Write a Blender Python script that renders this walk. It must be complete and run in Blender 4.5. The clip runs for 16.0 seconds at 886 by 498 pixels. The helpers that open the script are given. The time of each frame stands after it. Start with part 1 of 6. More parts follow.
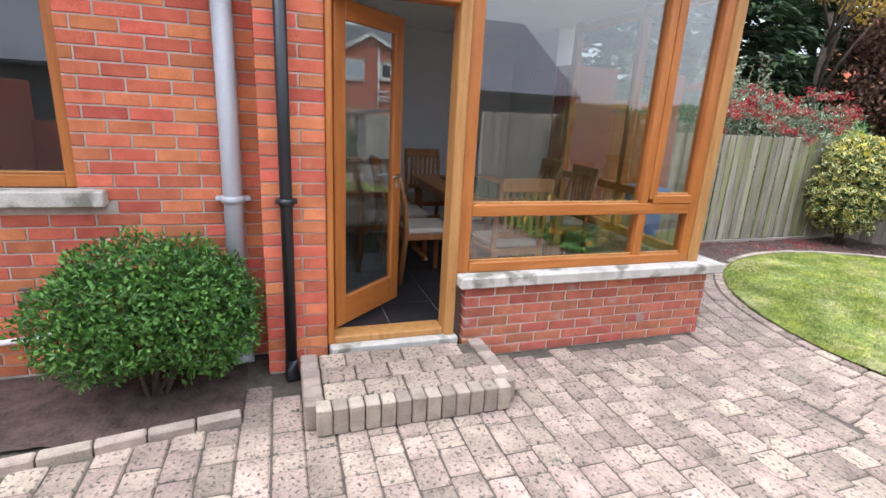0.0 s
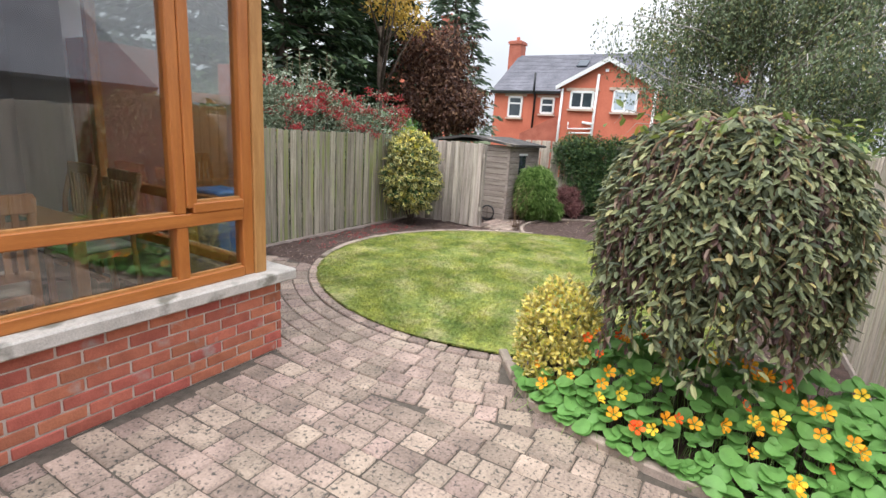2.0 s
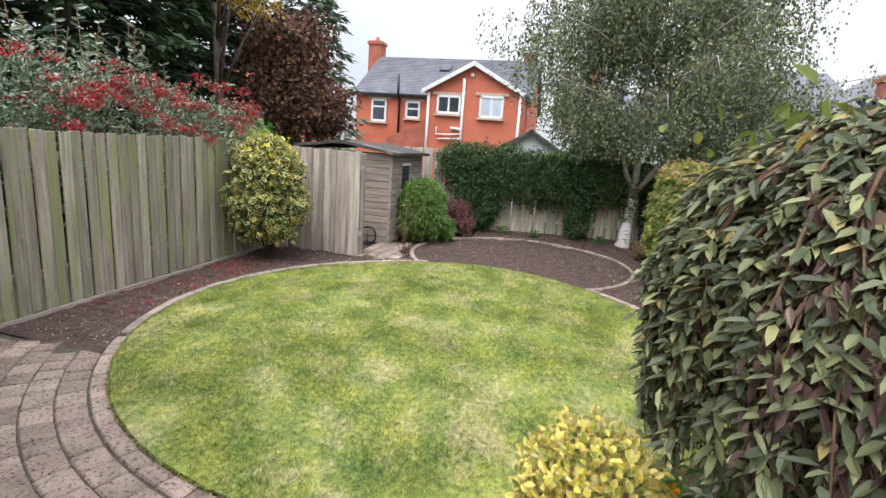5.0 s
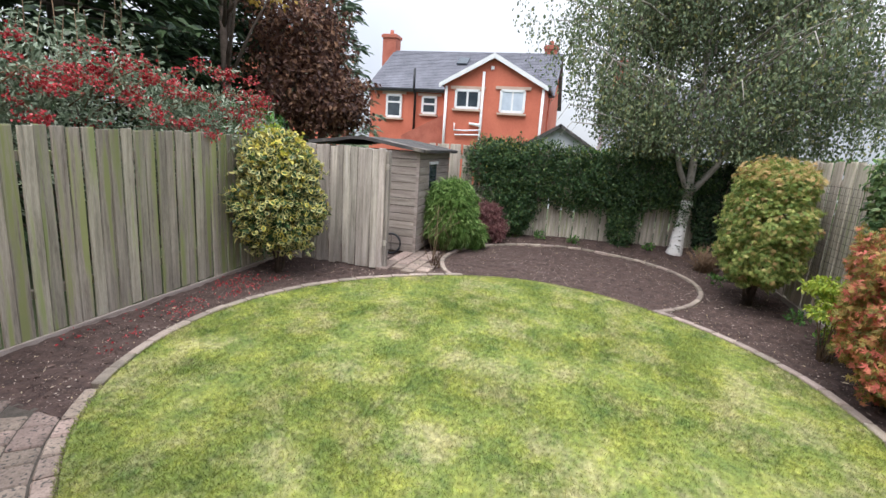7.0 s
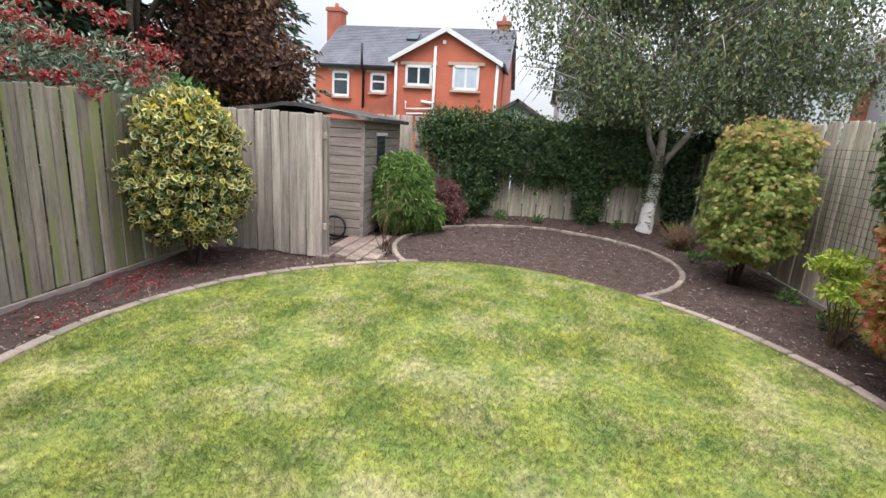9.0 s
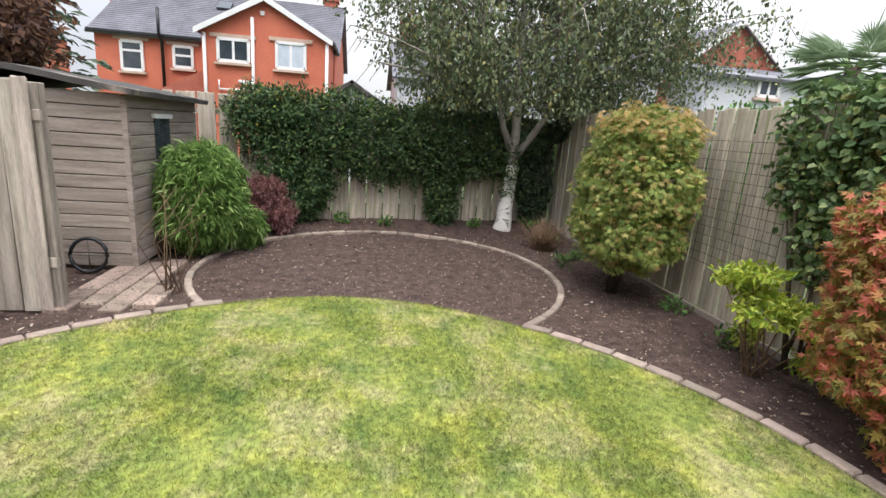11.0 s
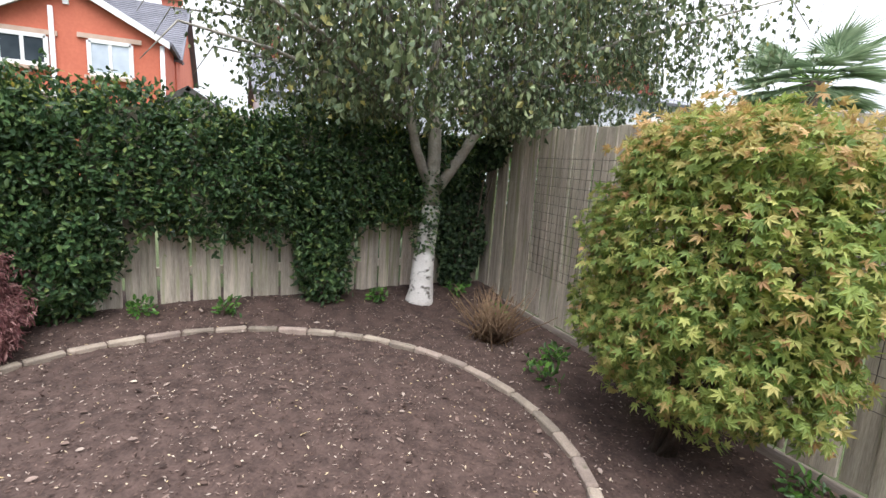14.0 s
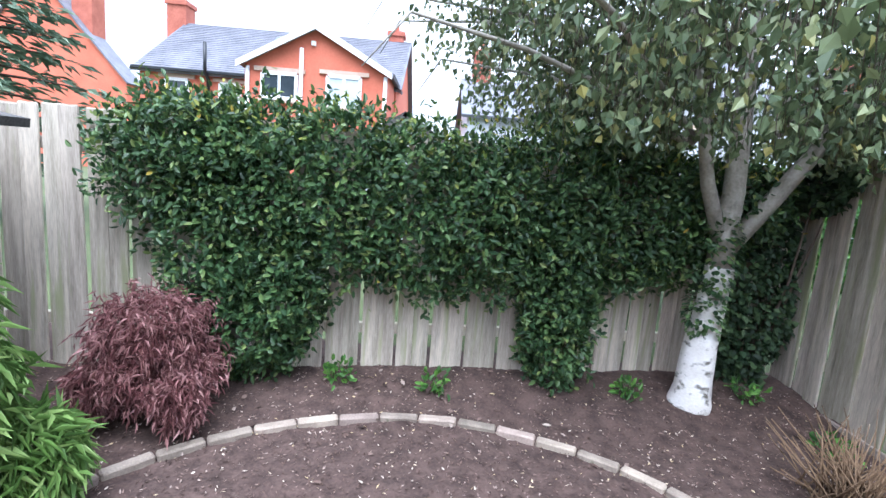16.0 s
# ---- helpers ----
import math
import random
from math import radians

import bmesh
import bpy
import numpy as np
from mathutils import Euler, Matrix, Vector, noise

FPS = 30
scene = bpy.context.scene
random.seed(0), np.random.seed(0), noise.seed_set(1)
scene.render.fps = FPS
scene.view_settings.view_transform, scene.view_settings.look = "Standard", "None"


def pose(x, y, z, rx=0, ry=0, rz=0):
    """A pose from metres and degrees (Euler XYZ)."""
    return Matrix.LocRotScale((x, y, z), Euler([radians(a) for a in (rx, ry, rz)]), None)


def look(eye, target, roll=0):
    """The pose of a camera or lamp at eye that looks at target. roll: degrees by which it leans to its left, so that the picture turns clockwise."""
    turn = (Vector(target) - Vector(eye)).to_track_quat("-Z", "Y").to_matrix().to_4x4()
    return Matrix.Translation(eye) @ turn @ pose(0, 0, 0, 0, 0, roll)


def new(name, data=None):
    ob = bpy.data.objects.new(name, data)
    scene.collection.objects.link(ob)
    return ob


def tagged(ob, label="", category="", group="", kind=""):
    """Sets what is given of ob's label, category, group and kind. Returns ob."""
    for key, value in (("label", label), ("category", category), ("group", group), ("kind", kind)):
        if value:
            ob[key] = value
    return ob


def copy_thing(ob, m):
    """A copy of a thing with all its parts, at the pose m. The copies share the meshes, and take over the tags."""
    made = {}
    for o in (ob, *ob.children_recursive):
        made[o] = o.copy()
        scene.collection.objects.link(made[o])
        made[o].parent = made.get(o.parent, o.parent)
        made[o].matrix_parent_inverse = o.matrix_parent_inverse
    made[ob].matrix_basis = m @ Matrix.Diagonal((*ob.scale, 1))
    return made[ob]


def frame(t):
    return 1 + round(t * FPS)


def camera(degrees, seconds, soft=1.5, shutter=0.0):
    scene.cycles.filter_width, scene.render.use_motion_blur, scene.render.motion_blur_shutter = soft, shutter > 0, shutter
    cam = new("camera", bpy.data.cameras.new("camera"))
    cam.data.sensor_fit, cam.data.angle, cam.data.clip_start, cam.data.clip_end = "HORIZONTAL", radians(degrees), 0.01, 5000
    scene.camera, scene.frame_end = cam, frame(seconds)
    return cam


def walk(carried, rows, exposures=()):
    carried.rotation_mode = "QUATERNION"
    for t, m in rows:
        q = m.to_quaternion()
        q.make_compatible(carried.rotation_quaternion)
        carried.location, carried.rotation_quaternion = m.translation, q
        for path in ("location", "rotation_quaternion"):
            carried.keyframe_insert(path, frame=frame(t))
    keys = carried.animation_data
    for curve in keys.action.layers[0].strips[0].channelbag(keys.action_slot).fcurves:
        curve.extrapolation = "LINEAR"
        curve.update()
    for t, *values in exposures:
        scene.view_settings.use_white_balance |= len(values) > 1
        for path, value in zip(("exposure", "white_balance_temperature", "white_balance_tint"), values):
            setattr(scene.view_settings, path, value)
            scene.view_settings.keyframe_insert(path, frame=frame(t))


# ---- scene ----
cam = camera(84.5, 16.0)
PATH = [
    (0, (0.119, -0.098, 1.637), (0.735, 1.726, 1.097), 3.1),
    (0.5, (0.238, -0.119, 1.666), (1.218, 1.543, 1.141), 3.3),
    (1, (0.417, -0.106, 1.64), (1.694, 1.354, 1.152), 3.3),
    (1.5, (0.715, -0.017, 1.613), (2.219, 1.214, 1.143), 3.3),
    (2, (0.965, 0.084, 1.632), (2.656, 1.047, 1.169), 3.8),
    (2.5, (1.227, 0.268, 1.67), (3.019, 1.041, 1.232), 4.0),
    (3, (1.533, 0.415, 1.663), (3.381, 1.05, 1.236), 3.9),
    (3.5, (1.717, 0.554, 1.658), (3.604, 1.071, 1.239), 3.8),
    (4, (1.942, 0.762, 1.659), (3.847, 1.217, 1.253), 4.2),
    (6.5, (3.119, 1.504, 1.589), (5.015, 1.987, 1.171), 4.0),
    (7, (3.28, 1.643, 1.599), (5.17, 2.142, 1.177), 3.9),
    (7.5, (3.465, 1.689, 1.523), (5.353, 2.187, 1.091), 3.9),
    (8, (3.682, 1.733, 1.477), (5.575, 2.201, 1.031), 3.8),
    (8.5, (3.859, 1.808, 1.461), (5.765, 2.207, 1.006), 3.8),
    (9, (4.078, 1.807, 1.39), (5.996, 2.124, 0.921), 3.5),
    (9.5, (4.402, 1.852, 1.355), (6.337, 2.017, 0.876), 3.6),
    (12, (6.251, 1.868, 1.368), (8.119, 1.309, 0.922), 4.0),
    (12.5, (6.706, 1.781, 1.34), (8.551, 1.138, 0.914), 3.7),
    (13, (7.1, 1.706, 1.36), (8.928, 1.004, 0.957), 3.5),
    (13.5, (7.508, 1.578, 1.337), (9.323, 0.827, 0.96), 3.6),
    (14, (7.9, 1.527, 1.344), (9.709, 0.75, 0.995), 3.9),
    (14.5, (8.297, 1.474, 1.357), (10.121, 0.723, 1.027), 4.1),
    (15, (8.656, 1.492, 1.337), (10.527, 0.852, 1.037), 4.3),
    (15.5, (8.923, 1.594, 1.387), (10.853, 1.17, 1.081), 4.9),
    (16, (9.118, 1.678, 1.402), (11.092, 1.631, 1.086), 4.6),
]
walk(cam, [(t, look(eye, target, roll)) for t, eye, target, roll in PATH],
     [(0.0, 1.32, 5900, 10), (1.0, 1.08, 6100, 10), (2.0, 0.9, 6300, 10), (4.0, 0.85, 6300, 10), (7.0, 0.8, 6100, 10), (12.0, 0.9, 6450, 10), (14.0, 1.2, 6250, 10), (14.5, 1.35, 6150, 10), (15.0, 1.5, 5900, 10), (16.0, 1.75, 5350, 10)])

# world: bright overcast sky
world = bpy.data.worlds.new("overcast_sky")
scene.world = world
world.use_nodes = True
wn, wl = world.node_tree.nodes, world.node_tree.links
wn.clear()
w_out = wn.new("ShaderNodeOutputWorld")
w_bg = wn.new("ShaderNodeBackground")
w_sky = wn.new("ShaderNodeTexSky")
w_sky.sky_type = "NISHITA"
w_sky.sun_disc = False
w_sky.sun_elevation, w_sky.sun_rotation = radians(63), radians(280)
w_gain = wn.new("ShaderNodeMix")
w_gain.data_type, w_gain.blend_type = "RGBA", "MULTIPLY"
w_gain.inputs["Factor"].default_value = 1.0
w_gain.inputs["B"].default_value = (0.1, 0.1, 0.1, 1)
w_noise = wn.new("ShaderNodeTexNoise")
w_noise.inputs["Scale"].default_value, w_noise.inputs["Detail"].default_value = 1.6, 5.0
w_ramp = wn.new("ShaderNodeValToRGB")
w_ramp.color_ramp.elements[0].color, w_ramp.color_ramp.elements[1].color = (0.70, 0.73, 0.80, 1), (1.0, 1.0, 1.02, 1)
w_ramp.color_ramp.elements[0].position, w_ramp.color_ramp.elements[1].position = 0.3, 0.65
w_mix = wn.new("ShaderNodeMix")
w_mix.data_type = "RGBA"
w_mix.inputs["Factor"].default_value = 0.9
wl.new(w_sky.outputs[0], w_gain.inputs["A"])
wl.new(w_noise.outputs["Fac"], w_ramp.inputs[0])
wl.new(w_gain.outputs["Result"], w_mix.inputs["A"])
wl.new(w_ramp.outputs[0], w_mix.inputs["B"])
wl.new(w_mix.outputs["Result"], w_bg.inputs["Color"])
w_co, w_sep = wn.new("ShaderNodeTexCoord"), wn.new("ShaderNodeSeparateXYZ")
w_up = wn.new("ShaderNodeMapRange")
w_up.inputs["From Min"].default_value, w_up.inputs["From Max"].default_value = 0.0, 1.0
w_up.inputs["To Min"].default_value, w_up.inputs["To Max"].default_value = 0.46, 1.78
wl.new(w_co.outputs["Generated"], w_sep.inputs[0])
wl.new(w_sep.outputs["Z"], w_up.inputs[0])
wl.new(w_up.outputs[0], w_bg.inputs["Strength"])
wl.new(w_bg.outputs[0], w_out.inputs[0])
sun = new("sun", bpy.data.lights.new("sun", "SUN"))
sun.data.energy, sun.data.angle, sun.data.color = 1.9, radians(50), (1.0, 0.96, 0.9)
sun.matrix_world = look((0, 0, 10), (5.0, -0.9, 0))


# ---- materials ----
def material(name, dark, light, scale=8.0, rough=0.8, bump=0.3, fine=90.0, metal=0.0, spread=0.0, by="", stain=None, stretch=(1, 1, 1), spec=0.5, sub=0.0):
    """Two scales of noise between two colours; spread varies whole pieces (by object or by island)."""
    m = bpy.data.materials.new(name)
    m.use_nodes = True
    n, l = m.node_tree.nodes, m.node_tree.links
    b = n["Principled BSDF"]
    co = n.new("ShaderNodeTexCoord")
    mp = n.new("ShaderNodeMapping")
    mp.inputs["Scale"].default_value = stretch
    l.new(co.outputs["Object"], mp.inputs[0])
    big, small = n.new("ShaderNodeTexNoise"), n.new("ShaderNodeTexNoise")
    big.inputs["Scale"].default_value, big.inputs["Detail"].default_value = scale, 6.0
    small.inputs["Scale"].default_value, small.inputs["Detail"].default_value = fine, 4.0
    vec = mp.outputs[0]
    fac = None
    if by:
        src = n.new("ShaderNodeObjectInfo").outputs["Random"] if by == "object" else n.new("ShaderNodeNewGeometry").outputs["Random Per Island"]
        shift = n.new("ShaderNodeVectorMath")
        shift.operation = "ADD"
        times = n.new("ShaderNodeMath")
        times.operation = "MULTIPLY"
        times.inputs[1].default_value = 37.0
        l.new(src, times.inputs[0])
        l.new(vec, shift.inputs[0])
        l.new(times.outputs[0], shift.inputs[1])
        vec = shift.outputs[0]
        fac = src
    l.new(vec, big.inputs["Vector"])
    l.new(vec, small.inputs["Vector"])
    blend = n.new("ShaderNodeMath")
    blend.operation = "MULTIPLY_ADD"
    blend.inputs[1].default_value = 0.45
    l.new(small.outputs["Fac"], blend.inputs[0])
    half = n.new("ShaderNodeMath")
    half.operation = "MULTIPLY"
    half.inputs[1].default_value = 0.75
    l.new(big.outputs["Fac"], half.inputs[0])
    l.new(half.outputs[0], blend.inputs[2])
    ramp = n.new("ShaderNodeValToRGB")
    e = ramp.color_ramp.elements
    e[0].position, e[1].position = 0.38, 0.82
    e[0].color, e[1].color = (*dark, 1), (*light, 1)
    l.new(blend.outputs[0], ramp.inputs[0])
    col = ramp.outputs[0]
    if stain:
        sn = n.new("ShaderNodeTexNoise")
        sn.inputs["Scale"].default_value, sn.inputs["Detail"].default_value = stain[1], 7.0
        l.new(vec if by != "island" else mp.outputs[0], sn.inputs["Vector"])
        sr = n.new("ShaderNodeValToRGB")
        sr.color_ramp.elements[0].position, sr.color_ramp.elements[1].position = stain[2], stain[2] + 0.12
        l.new(sn.outputs["Fac"], sr.inputs[0])
        mx = n.new("ShaderNodeMix")
        mx.data_type = "RGBA"
        mx.inputs["B"].default_value = (*stain[0], 1)
        l.new(sr.outputs[0], mx.inputs["Factor"])
        l.new(col, mx.inputs["A"])
        col = mx.outputs["Result"]
    if by and spread:
        hs = n.new("ShaderNodeHueSaturation")
        rng = n.new("ShaderNodeMapRange")
        rng.inputs["To Min"].default_value, rng.inputs["To Max"].default_value = 1 - spread, 1 + spread
        l.new(fac, rng.inputs[0])
        l.new(rng.outputs[0], hs.inputs["Value"])
        hue = n.new("ShaderNodeMapRange")
        hue.inputs["To Min"].default_value, hue.inputs["To Max"].default_value = 0.5 + spread * 0.06, 0.5 - spread * 0.06
        frac = n.new("ShaderNodeMath")
        frac.operation = "FRACT"
        t7 = n.new("ShaderNodeMath")
        t7.operation = "MULTIPLY"
        t7.inputs[1].default_value = 7.3
        l.new(fac, t7.inputs[0])
        l.new(t7.outputs[0], frac.inputs[0])
        l.new(frac.outputs[0], hue.inputs[0])
        l.new(hue.outputs[0], hs.inputs["Hue"])
        l.new(col, hs.inputs["Color"])
        col = hs.outputs[0]
    l.new(col, b.inputs["Base Color"])
    b.inputs["Roughness"].default_value, b.inputs["Metallic"].default_value = rough, metal
    b.inputs["Specular IOR Level"].default_value = spec
    if bump:
        bp = n.new("ShaderNodeBump")
        bp.inputs["Strength"].default_value, bp.inputs["Distance"].default_value = bump, 0.01
        l.new(blend.outputs[0], bp.inputs["Height"])
        l.new(bp.outputs[0], b.inputs["Normal"])
    return m


def leaf_material(name, stops, rough=0.5, through_light=0.25, spec=0.4):
    """Leaf colours picked leaf by leaf from the stops, with light passing through."""
    m = bpy.data.materials.new(name)
    m.use_nodes = True
    n, l = m.node_tree.nodes, m.node_tree.links
    b = n["Principled BSDF"]
    g = n.new("ShaderNodeNewGeometry")
    ramp = n.new("ShaderNodeValToRGB")
    e = ramp.color_ramp.elements
    while len(e) < len(stops):
        e.new(0.5)
    for i, (p, c) in enumerate(stops):
        e[i].position, e[i].color = p, (*c, 1)
    l.new(g.outputs["Random Per Island"], ramp.inputs[0])
    co, no = n.new("ShaderNodeTexCoord"), n.new("ShaderNodeTexNoise")
    no.inputs["Scale"].default_value, no.inputs["Detail"].default_value = 14.0, 3.0
    l.new(co.outputs["Object"], no.inputs["Vector"])
    hs, rg = n.new("ShaderNodeHueSaturation"), n.new("ShaderNodeMapRange")
    rg.inputs["To Min"].default_value, rg.inputs["To Max"].default_value = 0.6, 1.4
    l.new(no.outputs["Fac"], rg.inputs[0])
    l.new(rg.outputs[0], hs.inputs["Value"])
    l.new(ramp.outputs[0], hs.inputs["Color"])
    l.new(hs.outputs[0], b.inputs["Base Color"])
    b.inputs["Roughness"].default_value, b.inputs["Specular IOR Level"].default_value = rough, spec
    tr, mix, out = n.new("ShaderNodeBsdfTranslucent"), n.new("ShaderNodeMixShader"), n["Material Output"]
    l.new(hs.outputs[0], tr.inputs["Color"])
    mix.inputs[0].default_value = through_light
    l.new(b.outputs[0], mix.inputs[1])
    l.new(tr.outputs[0], mix.inputs[2])
    l.new(mix.outputs[0], out.inputs[0])
    return m


def glass_material(name, least=0.07, tint=(0.95, 0.97, 0.96)):
    m = bpy.data.materials.new(name)
    m.use_nodes = True
    n, l = m.node_tree.nodes, m.node_tree.links
    n.clear()
    out, mix, tr, gl, lw, pw, rg = (n.new("ShaderNode" + k) for k in ("OutputMaterial", "MixShader", "BsdfTransparent", "BsdfGlossy", "LayerWeight", "Math", "MapRange"))
    tr.inputs[0].default_value = (*tint, 1)
    gl.inputs["Roughness"].default_value = 0.0
    lw.inputs["Blend"].default_value = 0.5
    pw.operation = "POWER"
    pw.inputs[1].default_value = 2.6
    rg.inputs["To Min"].default_value = least
    l.new(lw.outputs["Facing"], pw.inputs[0])
    l.new(pw.outputs[0], rg.inputs[0])
    l.new(rg.outputs[0], mix.inputs[0])
    l.new(tr.outputs[0], mix.inputs[1])
    l.new(gl.outputs[0], mix.inputs[2])
    l.new(mix.outputs[0], out.inputs[0])
    return m


def turf_material(name, gain, blades):
    """Grass in uneven patches: deep green, yellow-green and dry straw."""
    m = bpy.data.materials.new(name)
    m.use_nodes = True
    n, l = m.node_tree.nodes, m.node_tree.links
    b = n["Principled BSDF"]
    co = n.new("ShaderNodeTexCoord")
    patch, dry, tuft = (n.new("ShaderNodeTexNoise") for _ in range(3))
    for k, scale, detail, rough in ((patch, 3.4, 9.0, 0.72), (dry, 1.9, 9.0, 0.76), (tuft, 26.0, 4.0, 0.6)):
        k.inputs["Scale"].default_value, k.inputs["Detail"].default_value, k.inputs["Roughness"].default_value = scale, detail, rough
    move = n.new("ShaderNodeMapping")
    move.inputs["Location"].default_value = (3.7, 1.9, 0)
    move.inputs["Scale"].default_value = (1, 1, 0)
    flat = n.new("ShaderNodeMapping")
    flat.inputs["Scale"].default_value = (1, 1, 0)
    l.new(co.outputs["Object"], move.inputs[0])
    l.new(co.outputs["Object"], flat.inputs[0])
    l.new(flat.outputs[0], patch.inputs["Vector"])
    l.new(flat.outputs[0], tuft.inputs["Vector"])
    l.new(move.outputs[0], dry.inputs["Vector"])
    ramp = n.new("ShaderNodeValToRGB")
    e = ramp.color_ramp.elements
    e[0].position, e[0].color = 0.36, (0.165 * gain, 0.240 * gain, 0.060 * gain, 1)
    e[1].position, e[1].color = 0.64, (0.455 * gain, 0.470 * gain, 0.105 * gain, 1)
    mid = e.new(0.50)
    mid.color = (0.285 * gain, 0.340 * gain, 0.078 * gain, 1)
    l.new(patch.outputs["Fac"], ramp.inputs[0])
    gate_ = n.new("ShaderNodeValToRGB")
    gate_.color_ramp.elements[0].position, gate_.color_ramp.elements[1].position = 0.49, 0.62
    gate_.color_ramp.elements[1].color = (0.66, 0.66, 0.66, 1)
    l.new(dry.outputs["Fac"], gate_.inputs[0])
    mx = n.new("ShaderNodeMix")
    mx.data_type = "RGBA"
    mx.inputs["B"].default_value = (0.62 * gain, 0.54 * gain, 0.30 * gain, 1)
    l.new(gate_.outputs[0], mx.inputs["Factor"])
    l.new(ramp.outputs[0], mx.inputs["A"])
    hs, r1, mul = n.new("ShaderNodeHueSaturation"), n.new("ShaderNodeMapRange"), n.new("ShaderNodeMath")
    r1.inputs["From Min"].default_value, r1.inputs["From Max"].default_value = 0.3, 0.7
    r1.inputs["To Min"].default_value, r1.inputs["To Max"].default_value = 0.50, 1.32
    l.new(tuft.outputs["Fac"], r1.inputs[0])
    mul.operation = "MULTIPLY"
    l.new(r1.outputs[0], mul.inputs[0])
    if blades:
        g, r2 = n.new("ShaderNodeNewGeometry"), n.new("ShaderNodeMapRange")
        r2.inputs["To Min"].default_value, r2.inputs["To Max"].default_value = 0.6, 1.4
        l.new(g.outputs["Random Per Island"], r2.inputs[0])
        l.new(r2.outputs[0], mul.inputs[1])
    else:
        mul.inputs[1].default_value = 1.0
    l.new(mul.outputs[0], hs.inputs["Value"])
    l.new(mx.outputs["Result"], hs.inputs["Color"])
    l.new(hs.outputs[0], b.inputs["Base Color"])
    b.inputs["Roughness"].default_value, b.inputs["Specular IOR Level"].default_value = 0.65, 0.3
    if blades:
        tr, mix, out = n.new("ShaderNodeBsdfTranslucent"), n.new("ShaderNodeMixShader"), n["Material Output"]
        l.new(hs.outputs[0], tr.inputs["Color"])
        mix.inputs[0].default_value = 0.3
        l.new(b.outputs[0], mix.inputs[1])
        l.new(tr.outputs[0], mix.inputs[2])
        l.new(mix.outputs[0], out.inputs[0])
    return m


M = {}
M["brick"] = material("orange_red_brick", (0.40, 0.10, 0.048), (0.66, 0.20, 0.10), 9, 0.9, 0.6, 130, spread=0.24, by="object", stain=((0.42, 0.30, 0.24), 7, 0.72))
M["brick_low"] = material("weathered_red_brick", (0.29, 0.082, 0.050), (0.52, 0.168, 0.105), 9, 0.9, 0.5, 130, spread=0.2, by="object", stain=((0.40, 0.33, 0.30), 6, 0.62))
M["mortar"] = material("grey_mortar", (0.36, 0.31, 0.27), (0.62, 0.54, 0.47), 14, 0.95, 0.6, 160)
M["paver"] = material("tumbled_concrete_block", (0.165, 0.125, 0.102), (0.44, 0.335, 0.270), 5, 0.95, 1.0, 70, spread=0.24, by="object", stain=((0.070, 0.064, 0.056), 48, 0.545))
M["paver_rest"] = material("tumbled_concrete_block_far", (0.165, 0.125, 0.102), (0.44, 0.335, 0.270), 5, 0.95, 1.0, 70, spread=0.24, by="island", stain=((0.070, 0.064, 0.056), 48, 0.545))
M["kerb"] = material("grey_brown_edging_block", (0.19, 0.150, 0.124), (0.42, 0.340, 0.280), 9, 0.95, 0.6, 120, spread=0.25, by="object", stain=((0.10, 0.11, 0.06), 9, 0.66))
M["joint"] = material("dark_sand_joint", (0.05, 0.042, 0.034), (0.12, 0.10, 0.08), 20, 1.0, 0.6, 150)
M["soil"] = material("dark_brown_soil", (0.027, 0.015, 0.012), (0.116, 0.074, 0.062), 10, 1.0, 1.0, 60, stain=((0.12, 0.085, 0.07), 45, 0.64))
M["land"] = material("garden_ground", (0.05, 0.07, 0.025), (0.10, 0.12, 0.05), 0.6, 1.0, 0.5, 6)
M["fence"] = material("silvered_fence_board", (0.17, 0.145, 0.115), (0.50, 0.44, 0.36), 3.2, 0.9, 0.6, 30, spread=0.22, by="object", stain=((0.27, 0.29, 0.12), 1.6, 0.51), stretch=(9, 9, 0.6))
M["fence_grey"] = material("grey_brown_fence_board", (0.19, 0.16, 0.135), (0.56, 0.49, 0.43), 3.2, 0.9, 0.6, 30, spread=0.22, by="object", stain=((0.42, 0.38, 0.35), 2.4, 0.63), stretch=(9, 9, 0.6))
M["fence_pale"] = material("pale_weathered_fence_board", (0.25, 0.215, 0.17), (0.68, 0.60, 0.50), 3.2, 0.9, 0.6, 30, spread=0.18, by="object", stain=((0.34, 0.34, 0.20), 1.9, 0.58), stretch=(9, 9, 0.6))
M["shed"] = material("faded_shed_board", (0.19, 0.15, 0.125), (0.42, 0.36, 0.32), 3.0, 0.9, 0.5, 30, spread=0.15, by="object", stretch=(0.8, 0.8, 9))
M["felt"] = material("roofing_felt", (0.035, 0.032, 0.030), (0.11, 0.10, 0.095), 5, 0.95, 0.6, 90, stain=((0.33, 0.28, 0.23), 2.4, 0.60))
M["oak"] = material("golden_stained_timber", (0.31, 0.095, 0.017), (0.50, 0.185, 0.042), 3.0, 0.42, 0.15, 40, stretch=(9, 9, 0.8))
M["oak_flat"] = material("golden_stained_rail", (0.31, 0.095, 0.017), (0.50, 0.185, 0.042), 3.0, 0.42, 0.15, 40, stretch=(0.8, 9, 9))
M["post"] = material("weathered_oak_post", (0.32, 0.145, 0.038), (0.52, 0.27, 0.09), 3.0, 0.6, 0.3, 40, stretch=(9, 9, 0.8))
M["sill"] = material("pale_concrete_sill", (0.34, 0.315, 0.28), (0.66, 0.62, 0.57), 6, 0.9, 0.5, 100, stain=((0.20, 0.19, 0.155), 6, 0.53))
